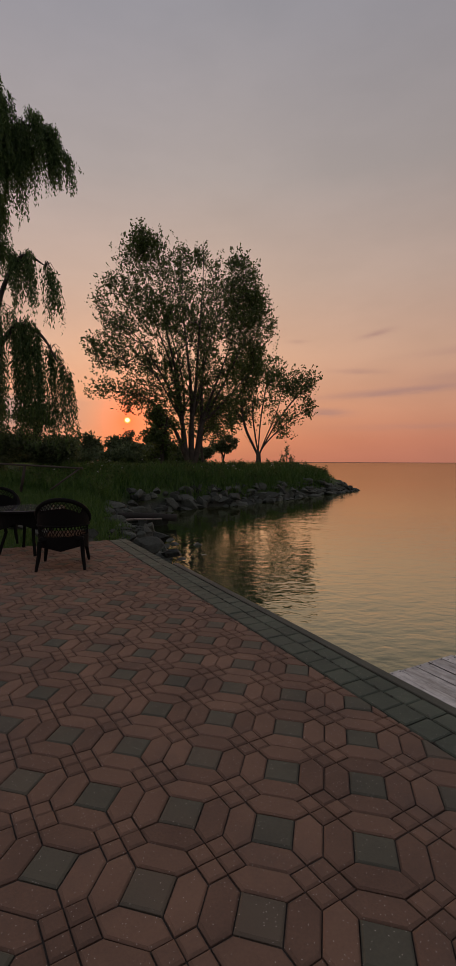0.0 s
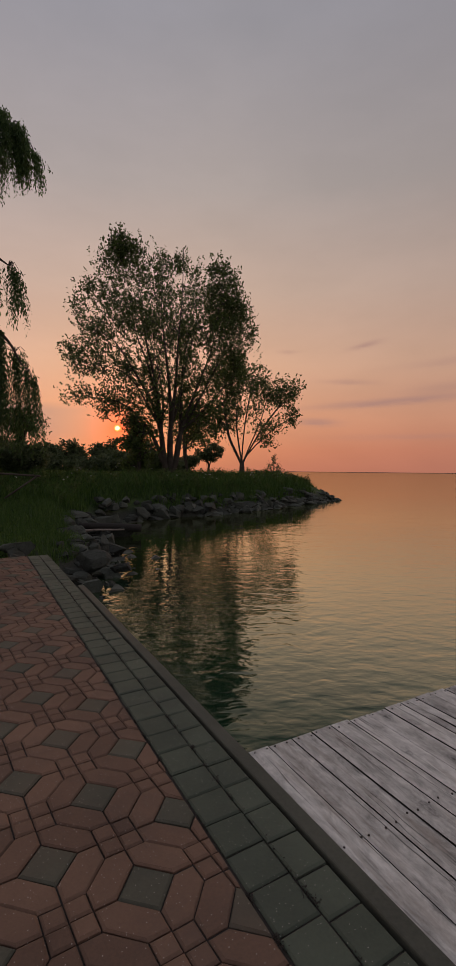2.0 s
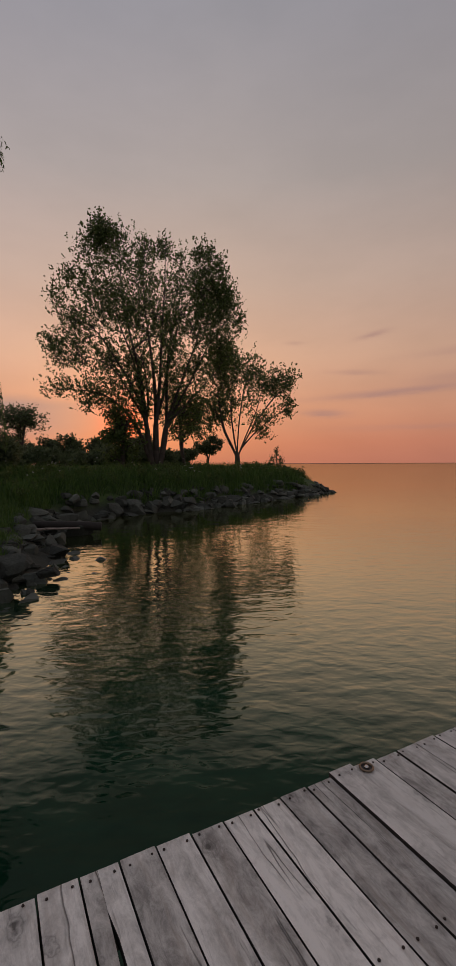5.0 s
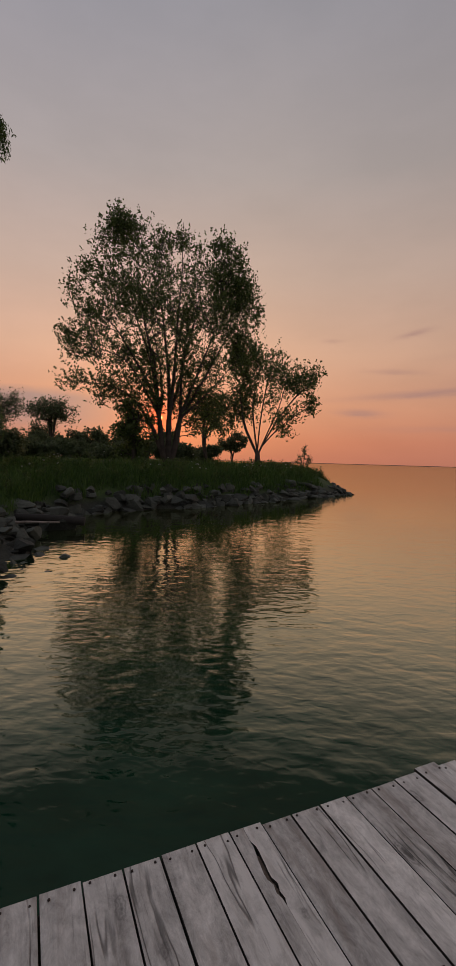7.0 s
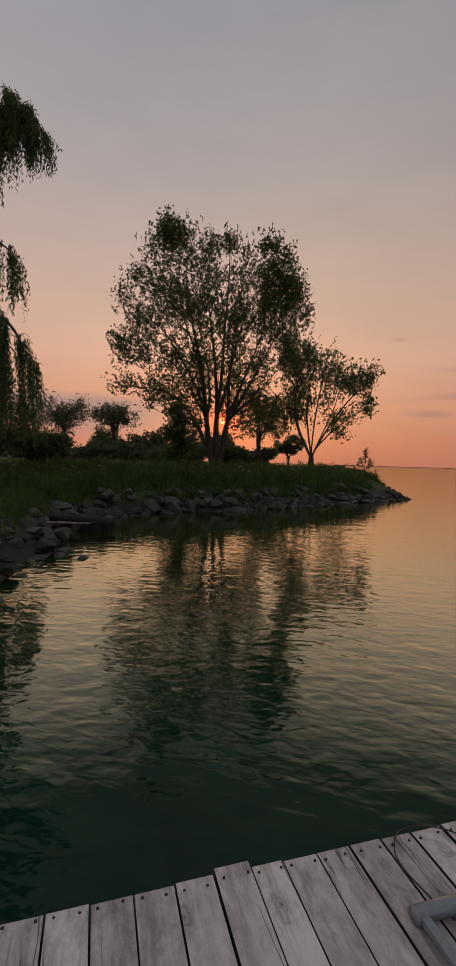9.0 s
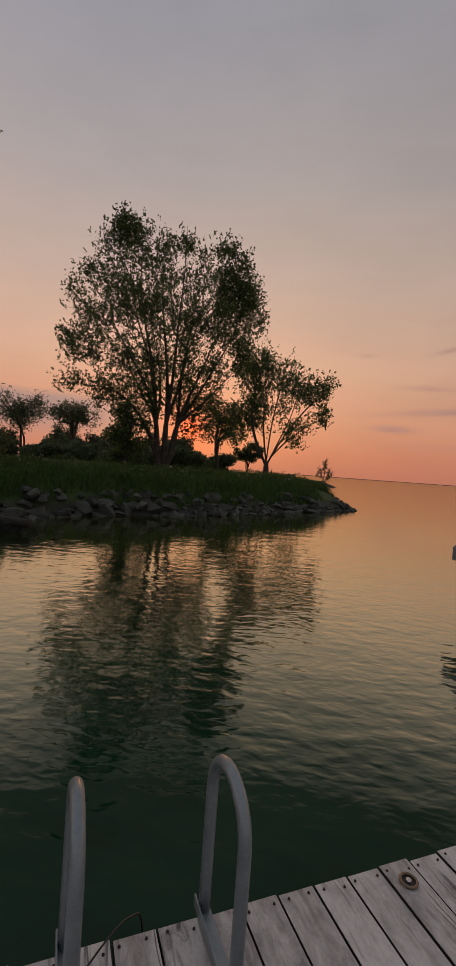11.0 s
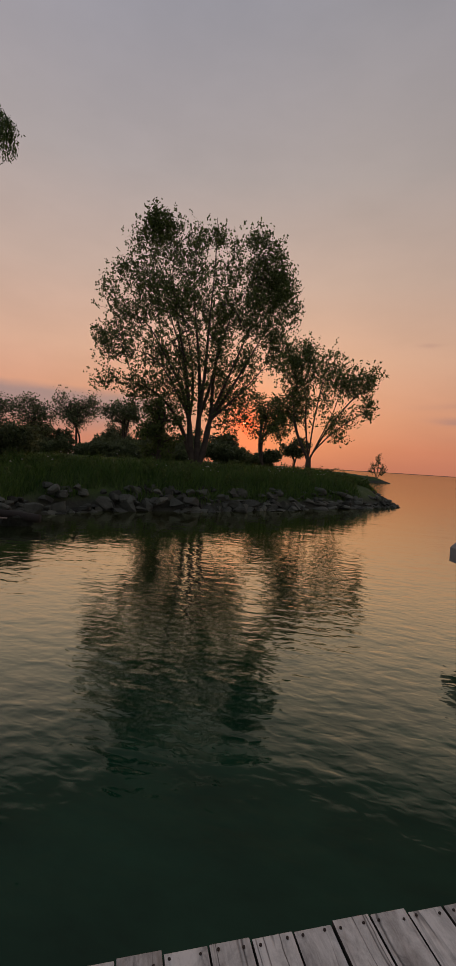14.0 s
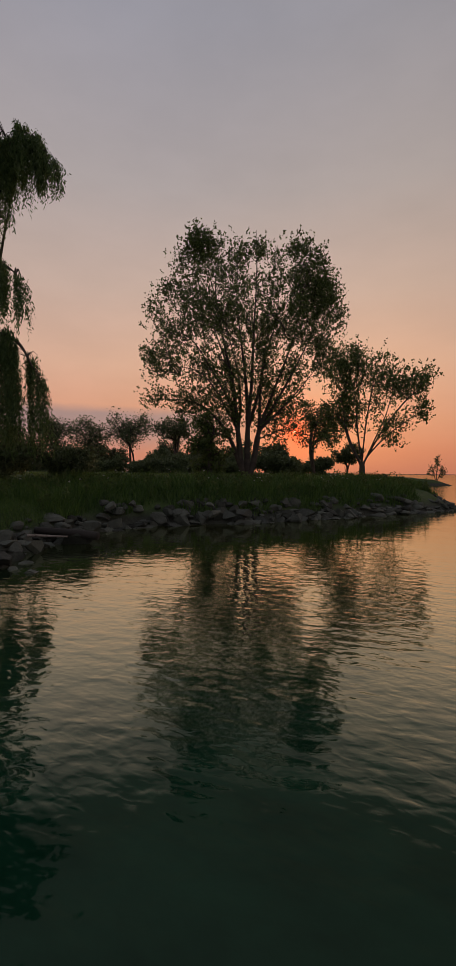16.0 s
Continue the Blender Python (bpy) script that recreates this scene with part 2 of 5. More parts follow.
def water_material():
    m, n, bsdf = material("lake_water")
    at = n.add("ShaderNodeNewGeometry").outputs["Position"]
    chop = n.noise(n.mapped(at, (2.4, 3.7, 1.0), (0, 0, radians(-16))), 1.0, 1, 0.4, 0.35)
    ripple = n.noise(n.mapped(at, (3.4, 5.8, 1.0), (0, 0, radians(12))), 1.6, 1, 0.5, 0.4)
    swell = n.noise(n.mapped(at, (0.45, 0.85, 1.0), (0, 0, radians(8))), 1.0, 2, 0.5)
    calm = n.ramp(n.noise(n.mapped(at, (0.035, 0.07, 1.0), (0, 0, radians(-12))), 1.0, 3, 0.55), [(0.36, (0.35, 0.35, 0.35)), (0.62, (1, 1, 1))])
    height = n.math("MULTIPLY", n.math("ADD", n.math("MULTIPLY", ripple, 0.19), n.math("MULTIPLY", chop, 0.66)), calm)
    height = n.math("ADD", height, n.math("MULTIPLY", swell, 0.7))
    normal = n.add("ShaderNodeBump", Height=height, Strength=1.0, Distance=0.022).outputs[0]
    gentle = n.add("ShaderNodeBump", Height=height, Strength=1.0, Distance=0.024).outputs[0]
    m.node_tree.nodes.remove(bsdf)
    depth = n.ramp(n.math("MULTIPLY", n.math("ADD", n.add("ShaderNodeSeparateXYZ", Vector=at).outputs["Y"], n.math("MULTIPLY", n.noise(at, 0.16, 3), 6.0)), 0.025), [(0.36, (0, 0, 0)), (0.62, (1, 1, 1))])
    # green near the dock; olive farther out: murk plus the bank's reflection painted in
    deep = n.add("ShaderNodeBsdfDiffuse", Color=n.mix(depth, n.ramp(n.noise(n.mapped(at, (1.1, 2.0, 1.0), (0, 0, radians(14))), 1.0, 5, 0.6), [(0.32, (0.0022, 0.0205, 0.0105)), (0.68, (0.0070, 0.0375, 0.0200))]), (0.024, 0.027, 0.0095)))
    gloss = n.add("ShaderNodeBsdfGlossy", Color=(0.935, 0.985, 0.79, 1), Roughness=0.058, Normal=normal)
    fresnel = n.add("ShaderNodeFresnel", IOR=1.333, Normal=gentle).outputs[0]
    # murky water: the mirror share rises from almost none overhead to three quarters at grazing angles
    share = n.math("SUBTRACT", 0.71, n.math("MULTIPLY", n.math("EXPONENT", n.math("MULTIPLY", n.math("MAXIMUM", n.math("SUBTRACT", fresnel, 0.042), 0.0), -9.5)), 0.69))
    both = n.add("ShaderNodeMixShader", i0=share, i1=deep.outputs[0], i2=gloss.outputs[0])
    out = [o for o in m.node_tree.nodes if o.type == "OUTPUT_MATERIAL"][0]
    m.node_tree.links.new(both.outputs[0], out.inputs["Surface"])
    return m


def ground_material():
    m, n, bsdf = material("grassy_ground")
    at = n.add("ShaderNodeNewGeometry").outputs["Position"]
    z = n.add("ShaderNodeSeparateXYZ", Vector=at).outputs["Z"]
    broad = n.noise(at, 0.18, 5, 0.65)
    fine = n.noise(at, 6.0, 6, 0.75)
    grass = n.ramp(n.math("ADD", n.math("MULTIPLY", broad, 0.6), n.math("MULTIPLY", fine, 0.4)), [(0.3, (0.012, 0.034, 0.006)), (0.55, (0.036, 0.066, 0.012)), (0.75, (0.085, 0.11, 0.025))])
    soil = n.ramp(fine, [(0.3, (0.014, 0.017, 0.011)), (0.7, (0.040, 0.045, 0.033))])
    bank = n.ramp(n.math("ADD", z, n.math("MULTIPLY", n.math("SUBTRACT", fine, 0.5), 0.8)), [(0.0, (0, 0, 0)), (0.25, (1, 1, 1))])
    bank.node.color_ramp.elements[0].position = 0.0
    lift = n.math("ADD", z, 1.0)
    n.tree.links.new(n.math("ADD", n.math("MULTIPLY", lift, 0.5), n.math("MULTIPLY", n.math("SUBTRACT", fine, 0.5), 0.4)), bank.node.inputs[0])
    n.put(bsdf, "Base_Color", n.mix(bank, soil, grass))
    n.put(bsdf, "Roughness", 0.95)
    bump(n, bsdf, n.math("ADD", fine, broad), 0.8, 0.05)
    return m


M_RED = stone_material("red_paver", (0.100, 0.060, 0.042), (0.208, 0.124, 0.083), speck=85, vary=0.32)
M_GREY = stone_material("grey_paver", (0.056, 0.056, 0.041), (0.117, 0.116, 0.083), speck=85, stain=(0.125, 0.085, 0.060))
M_EDGE = stone_material("edge_paver", (0.048, 0.060, 0.043), (0.101, 0.121, 0.087), speck=85)
M_BED = stone_material("paver_bed", (0.016, 0.013, 0.011), (0.05, 0.04, 0.033))
M_CONCRETE = stone_material("concrete_edge", (0.050, 0.053, 0.040), (0.118, 0.122, 0.094), grain=60)
M_ROCK = stone_material("shore_rock", (0.011, 0.014, 0.010), (0.092, 0.104, 0.085), grain=9, depth=0.08, patch=1.3, vary=0.5)
M_DOCK = wood_material("weathered_boards", (0.222, 0.214, 0.197), (0.735, 0.716, 0.672), 117.3)
M_DOCK_DARK = wood_material("darker_boards", (0.183, 0.177, 0.164), (0.62, 0.605, 0.568), 117.3)
M_TORN = wood_material("torn_wood", (0.08, 0.055, 0.04), (0.22, 0.16, 0.12), 117.3)
M_GRIME_SHADE = plain_material("grime_and_shade", (0.022, 0.020, 0.017), 0.9)
M_JOIST = wood_material("dark_joists", (0.05, 0.043, 0.036), (0.13, 0.11, 0.09), 26.4)
M_DRIFT = wood_material("driftwood", (0.12, 0.10, 0.085), (0.34, 0.30, 0.26), 10.0)
M_LOG = stone_material("wet_log", (0.008, 0.007, 0.006), (0.030, 0.026, 0.021), grain=14, depth=0.03, patch=1.5)
M_BARK = stone_material("tree_bark", (0.022, 0.018, 0.014), (0.075, 0.06, 0.045), grain=14, depth=0.03, patch=1.5)
M_LEAF = leaf_material("tree_leaves", (0.030, 0.056, 0.014), (0.115, 0.165, 0.040), 0.5)
M_WILLOW = leaf_material("willow_leaves", (0.035, 0.075, 0.022), (0.12, 0.19, 0.055), 0.5)
# background leaves paler and greyer: distance haze mixed into their colour
M_HAZELEAF = leaf_material("hazed_leaves", (0.040, 0.066, 0.028), (0.13, 0.165, 0.07), 0.45)
M_GRASS = leaf_material("grass_blades", (0.020, 0.066, 0.010), (0.100, 0.175, 0.030), 0.4)
M_MEADOW = leaf_material("meadow_blades", (0.042, 0.090, 0.013), (0.16, 0.215, 0.042), 0.4)
M_FLOWER = leaf_material("flower_heads", (0.35, 0.36, 0.30), (0.6, 0.6, 0.52), 0.3)
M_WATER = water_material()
M_GROUND = ground_material()
M_ALU = plain_material("brushed_aluminium", (0.225, 0.272, 0.285), 0.42, 0.45, 0.25)
M_WICKER = plain_material("black_wicker", (0.005, 0.0048, 0.0045), 0.85, 0.0, 0.3, 60)
for nd in M_WICKER.node_tree.nodes:
    if nd.type == "BSDF_PRINCIPLED":
        nd.inputs["Specular IOR Level"].default_value = 0.12
M_STEEL = plain_material("dark_steel", (0.035, 0.033, 0.032), 0.6, 0.3, 0.4)
M_BOX = plain_material("grey_housing", (0.175, 0.19, 0.197), 0.55, 0.1, 0.2)
M_SCREW = plain_material("rusty_screw", (0.03, 0.022, 0.018), 0.7, 0.4, 0.3)
M_CABLE = plain_material("black_cable", (0.02, 0.02, 0.02), 0.5)
M_RUST = plain_material("rusty_ring", (0.22, 0.17, 0.12), 0.45, 0.8, 0.5, 40)
M_CHROME = plain_material("worn_chrome", (0.6, 0.58, 0.55), 0.25, 1.0, 0.15)
M_HOUSE = plain_material("pale_siding", (0.5, 0.48, 0.45), 0.8)
M_ROOF = plain_material("dark_shingles", (0.05, 0.045, 0.045), 0.9)
M_PANE = plain_material("dark_pane", (0.02, 0.02, 0.025), 0.1)
M_FAR = plain_material("far_shore", (0.20, 0.15, 0.14), 0.95)


# ---- mesh helpers ----
def solid(name, verts, faces, mat, parent=None, label="", smooth=False):
    me = bpy.data.meshes.new(name)
    me.from_pydata([tuple(v) for v in verts], [], [tuple(f) for f in faces])
    me.materials.append(mat)
    if smooth:
        me.polygons.foreach_set("use_smooth", [True] * len(me.polygons))
    me.update()
    ob = new(name, me)
    if parent is not None:
        ob.parent = parent
    if label:
        ob["label"] = label
    return ob


def part(name, bm, mat, parent, label="", smooth=False):
    me = bpy.data.meshes.new(name)
    bmesh.ops.recalc_face_normals(bm, faces=bm.faces)
    bm.to_mesh(me)
    bm.free()
    me.materials.append(mat)
    if smooth:
        me.polygons.foreach_set("use_smooth", [True] * len(me.polygons))
    ob = new(name, me)
    if parent is not None:
        ob.parent = parent
    if label:
        ob["label"] = label
    return ob


def empty(name, m, label, category, group=""):
    ob = new(name)
    ob.empty_display_size = 0.1
    ob.matrix_world = m
    return tagged(ob, label, category, group)


def box_bm(size, centre=(0, 0, 0), bevel=0.0, turn=None, bm=None):
    own = bmesh.new()
    bmesh.ops.create_cube(own, size=1.0)
    bmesh.ops.scale(own, vec=size, verts=own.verts)
    if bevel:
        bmesh.ops.bevel(own, geom=own.edges[:], offset=bevel, segments=2, affect="EDGES", profile=0.5)
    m = Matrix.Translation(centre) @ (turn.to_4x4() if turn is not None else Matrix())
    bmesh.ops.transform(own, matrix=m, verts=own.verts)
    if bm is None:
        return own
    tmp = bpy.data.meshes.new("tmp")
    own.to_mesh(tmp)
    own.free()
    bm.from_mesh(tmp)
    bpy.data.meshes.remove(tmp)
    return bm


def tube_bm(points, radius, sides=8, bm=None, closed=False):
    """A round tube along points; radius: a number or one for each point."""
    bm = bm or bmesh.new()
    pts = [Vector(p) for p in points]
    radii = radius if isinstance(radius, (list, tuple)) else [radius] * len(pts)
    rings, side = [], None
    for i, p in enumerate(pts):
        a = pts[i - 1] if i or closed else pts[0]
        b = pts[(i + 1) % len(pts)] if i < len(pts) - 1 or closed else pts[-1]
        d = (b - a).normalized()
        if side is None:
            side = d.orthogonal().normalized()
        side = (side - d * side.dot(d)).normalized()
        other = d.cross(side)
        rings.append([bm.verts.new(p + (side * math.cos(k * math.tau / sides) + other * math.sin(k * math.tau / sides)) * radii[i]) for k in range(sides)])
    for i in range(len(rings) - (0 if closed else 1)):
        a, b = rings[i], rings[(i + 1) % len(rings)]
        for k in range(sides):
            bm.faces.new((a[k], a[(k + 1) % sides], b[(k + 1) % sides], b[k]))
    if not closed:
        bm.faces.new(rings[0][::-1])
        bm.faces.new(rings[-1])
    return bm


def prism(poly, top, bottom, bevel):
    """Vertices and faces of a slab with a chamfered upper edge over a flat polygon (counter-clockwise)."""
    k = len(poly)
    cx, cy = sum(p[0] for p in poly) / k, sum(p[1] for p in poly) / k
    inner = []
    for x, y in poly:
        d = max(1e-6, math.hypot(x - cx, y - cy))
        f = max(0.3, 1 - bevel * 1.25 / d)
        inner.append((cx + (x - cx) * f, cy + (y - cy) * f))
    verts = [(x, y, top) for x, y in inner] + [(x, y, top - bevel * 0.8) for x, y in poly] + [(x, y, bottom) for x, y in poly]
    faces = [tuple(range(k))]
    for i in range(k):
        j = (i + 1) % k
        faces.append((i, k + i, k + j, j))
        faces.append((k + i, 2 * k + i, 2 * k + j, k + j))
    return verts, faces


def clip(poly, nx, ny, c):
    """The part of a polygon where nx*x + ny*y <= c."""
    out = []
    for i, p in enumerate(poly):
        q = poly[(i + 1) % len(poly)]
        a, b = nx * p[0] + ny * p[1] - c, nx * q[0] + ny * q[1] - c
        if a <= 0:
            out.append(p)
        if (a < 0 < b) or (b < 0 < a):
            t = a / (a - b)
            out.append((p[0] + (q[0] - p[0]) * t, p[1] + (q[1] - p[1]) * t))
    return out


def area(poly):
    return 0.5 * sum(poly[i][0] * poly[(i + 1) % len(poly)][1] - poly[(i + 1) % len(poly)][0] * poly[i][1] for i in range(len(poly)))


# ---- plan ----
CORNER = Vector((1.25, 3.58))                       # where the dock meets the seawall
EDGE = Vector((math.cos(radians(26.4)), math.sin(radians(26.4))))      # along the dock
ACROSS = Vector((math.cos(radians(117.3)), math.sin(radians(117.3))))  # along the dock's boards
WALL = Vector((math.cos(radians(118.0)), math.sin(radians(118.0))))    # along the seawall
OUT = Vector((WALL.y, -WALL.x))                     # from the patio towards the water
PATIO_FAR = 6.35                                    # along the wall, from the corner

SHORE = [(-1.9, 9.0), (-1.8, 11.0), (-1.6, 13.6), (-1.8, 16.2), (-3.1, 18.2), (-3.9, 21.5), (-4.2, 24.6), (-3.2, 27.0), (-0.3, 29.4), (2.4, 31.8),
         (4.4, 34.4), (7.0, 38.1), (10.3, 42.3), (14.0, 47.2), (13.4, 52.0), (10.5, 60.0), (9.5, 75.0), (9.0, 100.0), (14.0, 132.0), (23.0, 137.0),
         (17.0, 143.0), (2.0, 160.0), (-20.0, 300.0), (-60.0, 620.0)]


def inland(px, py):
    """Distance to the shore line, positive on land (arrays)."""
    best = np.full(px.shape, 1e9)
    crossings = np.zeros(px.shape, dtype=int)
    ring = [(-0.9, -60.0)] + SHORE + [(-900.0, 620.0), (-900.0, -60.0)]
    for i, (ax, ay) in enumerate(ring):
        bx, by = ring[(i + 1) % len(ring)]
        if i < len(SHORE) + 1:
            t = np.clip(((px - ax) * (bx - ax) + (py - ay) * (by - ay)) / ((bx - ax) ** 2 + (by - ay) ** 2), 0, 1)
            best = np.minimum(best, np.hypot(px - ax - t * (bx - ax), py - ay - t * (by - ay)))
        if ay != by:
            hit = ((ay > py) != (by > py)) & (px < (bx - ax) * (py - ay) / (by - ay) + ax)
            crossings += hit
    return np.where(crossings % 2 == 1, best, -best)


def smooth(a, b, v):
    t = np.clip((v - a) / (b - a), 0, 1)
    return t * t * (3 - 2 * t)


def ground_z(px, py):
    px, py = np.asarray(px, float), np.asarray(py, float)
    d = inland(px, py)
    top = -0.12 + 1.27 * smooth(12, 31, py) - 0.35 * smooth(60, 130, py) * smooth(-20, 8, px)
    wave = 0.08 * np.sin(px * 0.7 + 1.3) * np.sin(py * 0.5) + 0.05 * np.sin(px * 2.3 + py * 1.7)
    rise = smooth(-0.5, 2.6, d) * 0.72 + 0.28 * smooth(2.0, 9.0, d)
    z = WATER_Z - 0.25 + (top - WATER_Z + 0.25) * rise + wave * smooth(0, 3, d)
    tip = np.hypot(px - 14.0, py - 47.2)
    z = z - 1.0 * smooth(6.5, 1.0, tip) * rise
    z = np.where(d < -0.5, WATER_Z - 0.25 - 1.6 * smooth(0.5, 6, -d), z)
    # under the patio and the dock the ground drops away
    s = (px - CORNER.x) * WALL.x + (py - CORNER.y) * WALL.y
    o = (px - CORNER.x) * OUT.x + (py - CORNER.y) * OUT.y
    under = smooth(PATIO_FAR + 0.9, PATIO_FAR + 0.1, s) * smooth(1.5, 0.2, o)
    return z * (1 - under) + np.minimum(z, -0.4) * under


def build_ground():
    xs = np.unique(np.concatenate([np.linspace(-900, -120, 14), np.linspace(-120, -25, 40), np.linspace(-25, 20, 130), np.linspace(20, 60, 14)]))
    ys = np.unique(np.concatenate([np.linspace(-60, 5, 14), np.linspace(5, 55, 150), np.linspace(55, 160, 60), np.linspace(160, 620, 14)]))
    gx, gy = np.meshgrid(xs, ys)
    gz = ground_z(gx, gy)
    verts = np.stack([gx, gy, gz], -1).reshape(-1, 3).tolist()
    w = len(xs)
    faces = [(j * w + i, j * w + i + 1, (j + 1) * w + i + 1, (j + 1) * w + i) for j in range(len(ys) - 1) for i in range(w - 1)]
    return tagged(solid("ground", verts, faces, M_GROUND, smooth=True), "grassy shore land sloping down to the lake", "ground", kind="structure")


def build_water():
    r = 4700
    verts = [(-r, -r, WATER_Z), (r, -r, WATER_Z), (r, r, WATER_Z), (-r, r, WATER_Z)]
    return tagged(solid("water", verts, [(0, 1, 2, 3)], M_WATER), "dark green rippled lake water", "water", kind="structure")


build_ground()
build_water()


def build_far_shore():
    verts, faces = [], []
    for k in range(120):
        a = radians(-60 + k * 0.75)
        h = 2.6 + 3.5 * noise.noise((k * 0.25, 3.1, 0)) ** 2
        x, y = 2900 * math.sin(a), 2900 * math.cos(a)
        verts += [(x, y, WATER_Z - 1), (x, y, WATER_Z + h), (x * 1.05, y * 1.05, WATER_Z + h), (x * 1.05, y * 1.05, WATER_Z - 1)]
    for k in range(119):
        for e in range(3):
            faces.append((k * 4 + e, k * 4 + e + 1, (k + 1) * 4 + e + 1, (k + 1) * 4 + e))
    return tagged(solid("backdrop", verts, faces, M_FAR), "low far shore on the horizon", "backdrop", kind="structure")


build_far_shore()


# ---- patio ----
def build_patio():
    def world(s, o):
        p = CORNER + WALL * s + OUT * o
        return (p.x, p.y)

    s0, s1, o0 = -9.0, PATIO_FAR, -11.0
    out_edge = -0.02
    slab = [world(s0, o0), world(s0, -0.125), world(s1, -0.125), world(s1, o0)]
    v, f = prism(slab[::-1] if area(slab) < 0 else slab, -0.014, -0.35, 0.004)
    patio = tagged(solid("pavement", v, f, M_BED), "patio of red and grey interlocking concrete pavers", "pavement", kind="structure")

    # seawall with a concrete lip along the water
    wall = tagged(part("seawall", box_bm((s1 - s0, 0.16, 2.6), (0, 0, 0), 0.01), M_CONCRETE, None), "concrete seawall below the patio edge", "wall", kind="structure")
    mid = world((s0 + s1) / 2, out_edge - 0.13)
    wall.matrix_world = Matrix.Translation((mid[0], mid[1], -1.42)) @ Matrix.Rotation(radians(118), 4, "Z")
    # the lip: a concrete cap strip beyond the outer paver course
    lip_from, lip_to = s0, 3.95
    lip = part("lip", box_bm((lip_to - lip_from, 0.076, 0.12), (0, 0, 0), 0.008), M_CONCRETE, None)
    mid = world((lip_from + lip_to) / 2, -0.058)
    lip.matrix_world = Matrix.Translation((mid[0], mid[1], -0.062)) @ Matrix.Rotation(radians(118), 4, "Z")
    tagged(lip, "worn concrete edging strip beside the pavers", "trim", kind="structure")
    lip.name = "trim"

    rnd = random.Random(4)
    inner = -0.455                       # the field ends here; two grey courses beyond it
    pitch, gs = 0.388, 0.158
    wd = (pitch - gs) / 2
    joint = 0.0035
    # the field's two rows: stretched and skewed a little to fit the camera's view
    row = (1.020 * math.cos(radians(-14.2)), 1.020 * math.sin(radians(-14.2)))
    col = (-0.936 * math.sin(radians(-12.8)), 0.936 * math.cos(radians(-12.8)))
    origin = (0.200, 1.814)
    limit = OUT.x * CORNER.x + OUT.y * CORNER.y + inner
    far = WALL.x * CORNER.x + WALL.y * CORNER.y + s1 - 0.01

    def shrink(poly):
        cx, cy = sum(p[0] for p in poly) / len(poly), sum(p[1] for p in poly) / len(poly)
        r = min(math.hypot(p[0] - cx, p[1] - cy) for p in poly)
        k = 1 - joint / max(r, 0.02)
        return [(cx + (x - cx) * k, cy + (y - cy) * k) for x, y in poly]

    h = gs / 2
    shapes = [("grey_paver", M_GREY, [(-h, -h), (h, -h), (h, h), (-h, h)])]
    hexagon = [(-h, h), (h, h), (h + wd / 2, h + wd / 2), (h, h + wd), (-h, h + wd), (-h - wd / 2, h + wd / 2)]
    for q in range(4):
        c, s = math.cos(q * math.pi / 2), math.sin(q * math.pi / 2)
        shapes.append(("red_paver", M_RED, [(x * c - y * s, x * s + y * c) for x, y in hexagon]))
    half = pitch / 2
    for dx, dy in ((-1, 0), (1, 0), (0, -1), (0, 1)):
        cx, cy = half + dx * wd / 2, half + dy * wd / 2
        shapes.append(("small_paver", M_RED, [(cx - wd / 2, cy), (cx, cy - wd / 2), (cx + wd / 2, cy), (cx, cy + wd / 2)]))

    rest = {M_RED.name: ([], []), M_GREY.name: ([], []), M_EDGE.name: ([], [])}
    near = []

    def lay(name, mat, poly):
        if area(poly) < 0:
            poly = poly[::-1]
        if len(poly) < 3 or area(poly) < 0.0006:
            return
        cx, cy = sum(p[0] for p in poly) / len(poly), sum(p[1] for p in poly) / len(poly)
        top = rnd.uniform(-0.004, 0.002)
        tilt = (rnd.uniform(-0.012, 0.012), rnd.uniform(-0.012, 0.012))
        if -1.0 < cx < 1.75 and 1.2 < cy < 3.3:
            v, f = prism([(x - cx, y - cy) for x, y in poly], 0, -0.04, 0.009)
            near.append((name, mat, v, f, (cx, cy, top), tilt))
        else:
            v, f = prism(poly, top, -0.03, 0.009)
            v = [(x, y, z + (x - cx) * tilt[0] + (y - cy) * tilt[1]) for x, y, z in v]
            vs, fs = rest[mat.name]
            k = len(vs)
            vs.extend(v)
            fs.extend(tuple(i + k for i in face) for face in f)

    back = WALL.x * CORNER.x + WALL.y * CORNER.y + s0 + 0.02
    for i in range(-24, 16):
        for j in range(-16, 24):
            for name, mat, shape in shapes:
                poly = []
                for x, y in shape:
                    u, w = x + i * pitch, y + j * pitch
                    poly.append((origin[0] + u * row[0] + w * col[0], origin[1] + u * row[1] + w * col[1]))
                if poly[0][0] < -7.5:
                    continue
                poly = clip(poly, OUT.x, OUT.y, limit)
                poly = clip(poly, WALL.x, WALL.y, far) if poly else poly
                poly = clip(poly, -WALL.x, -WALL.y, -back) if poly else poly
                if len(poly) >= 3:
                    lay(name, mat, shrink(poly))
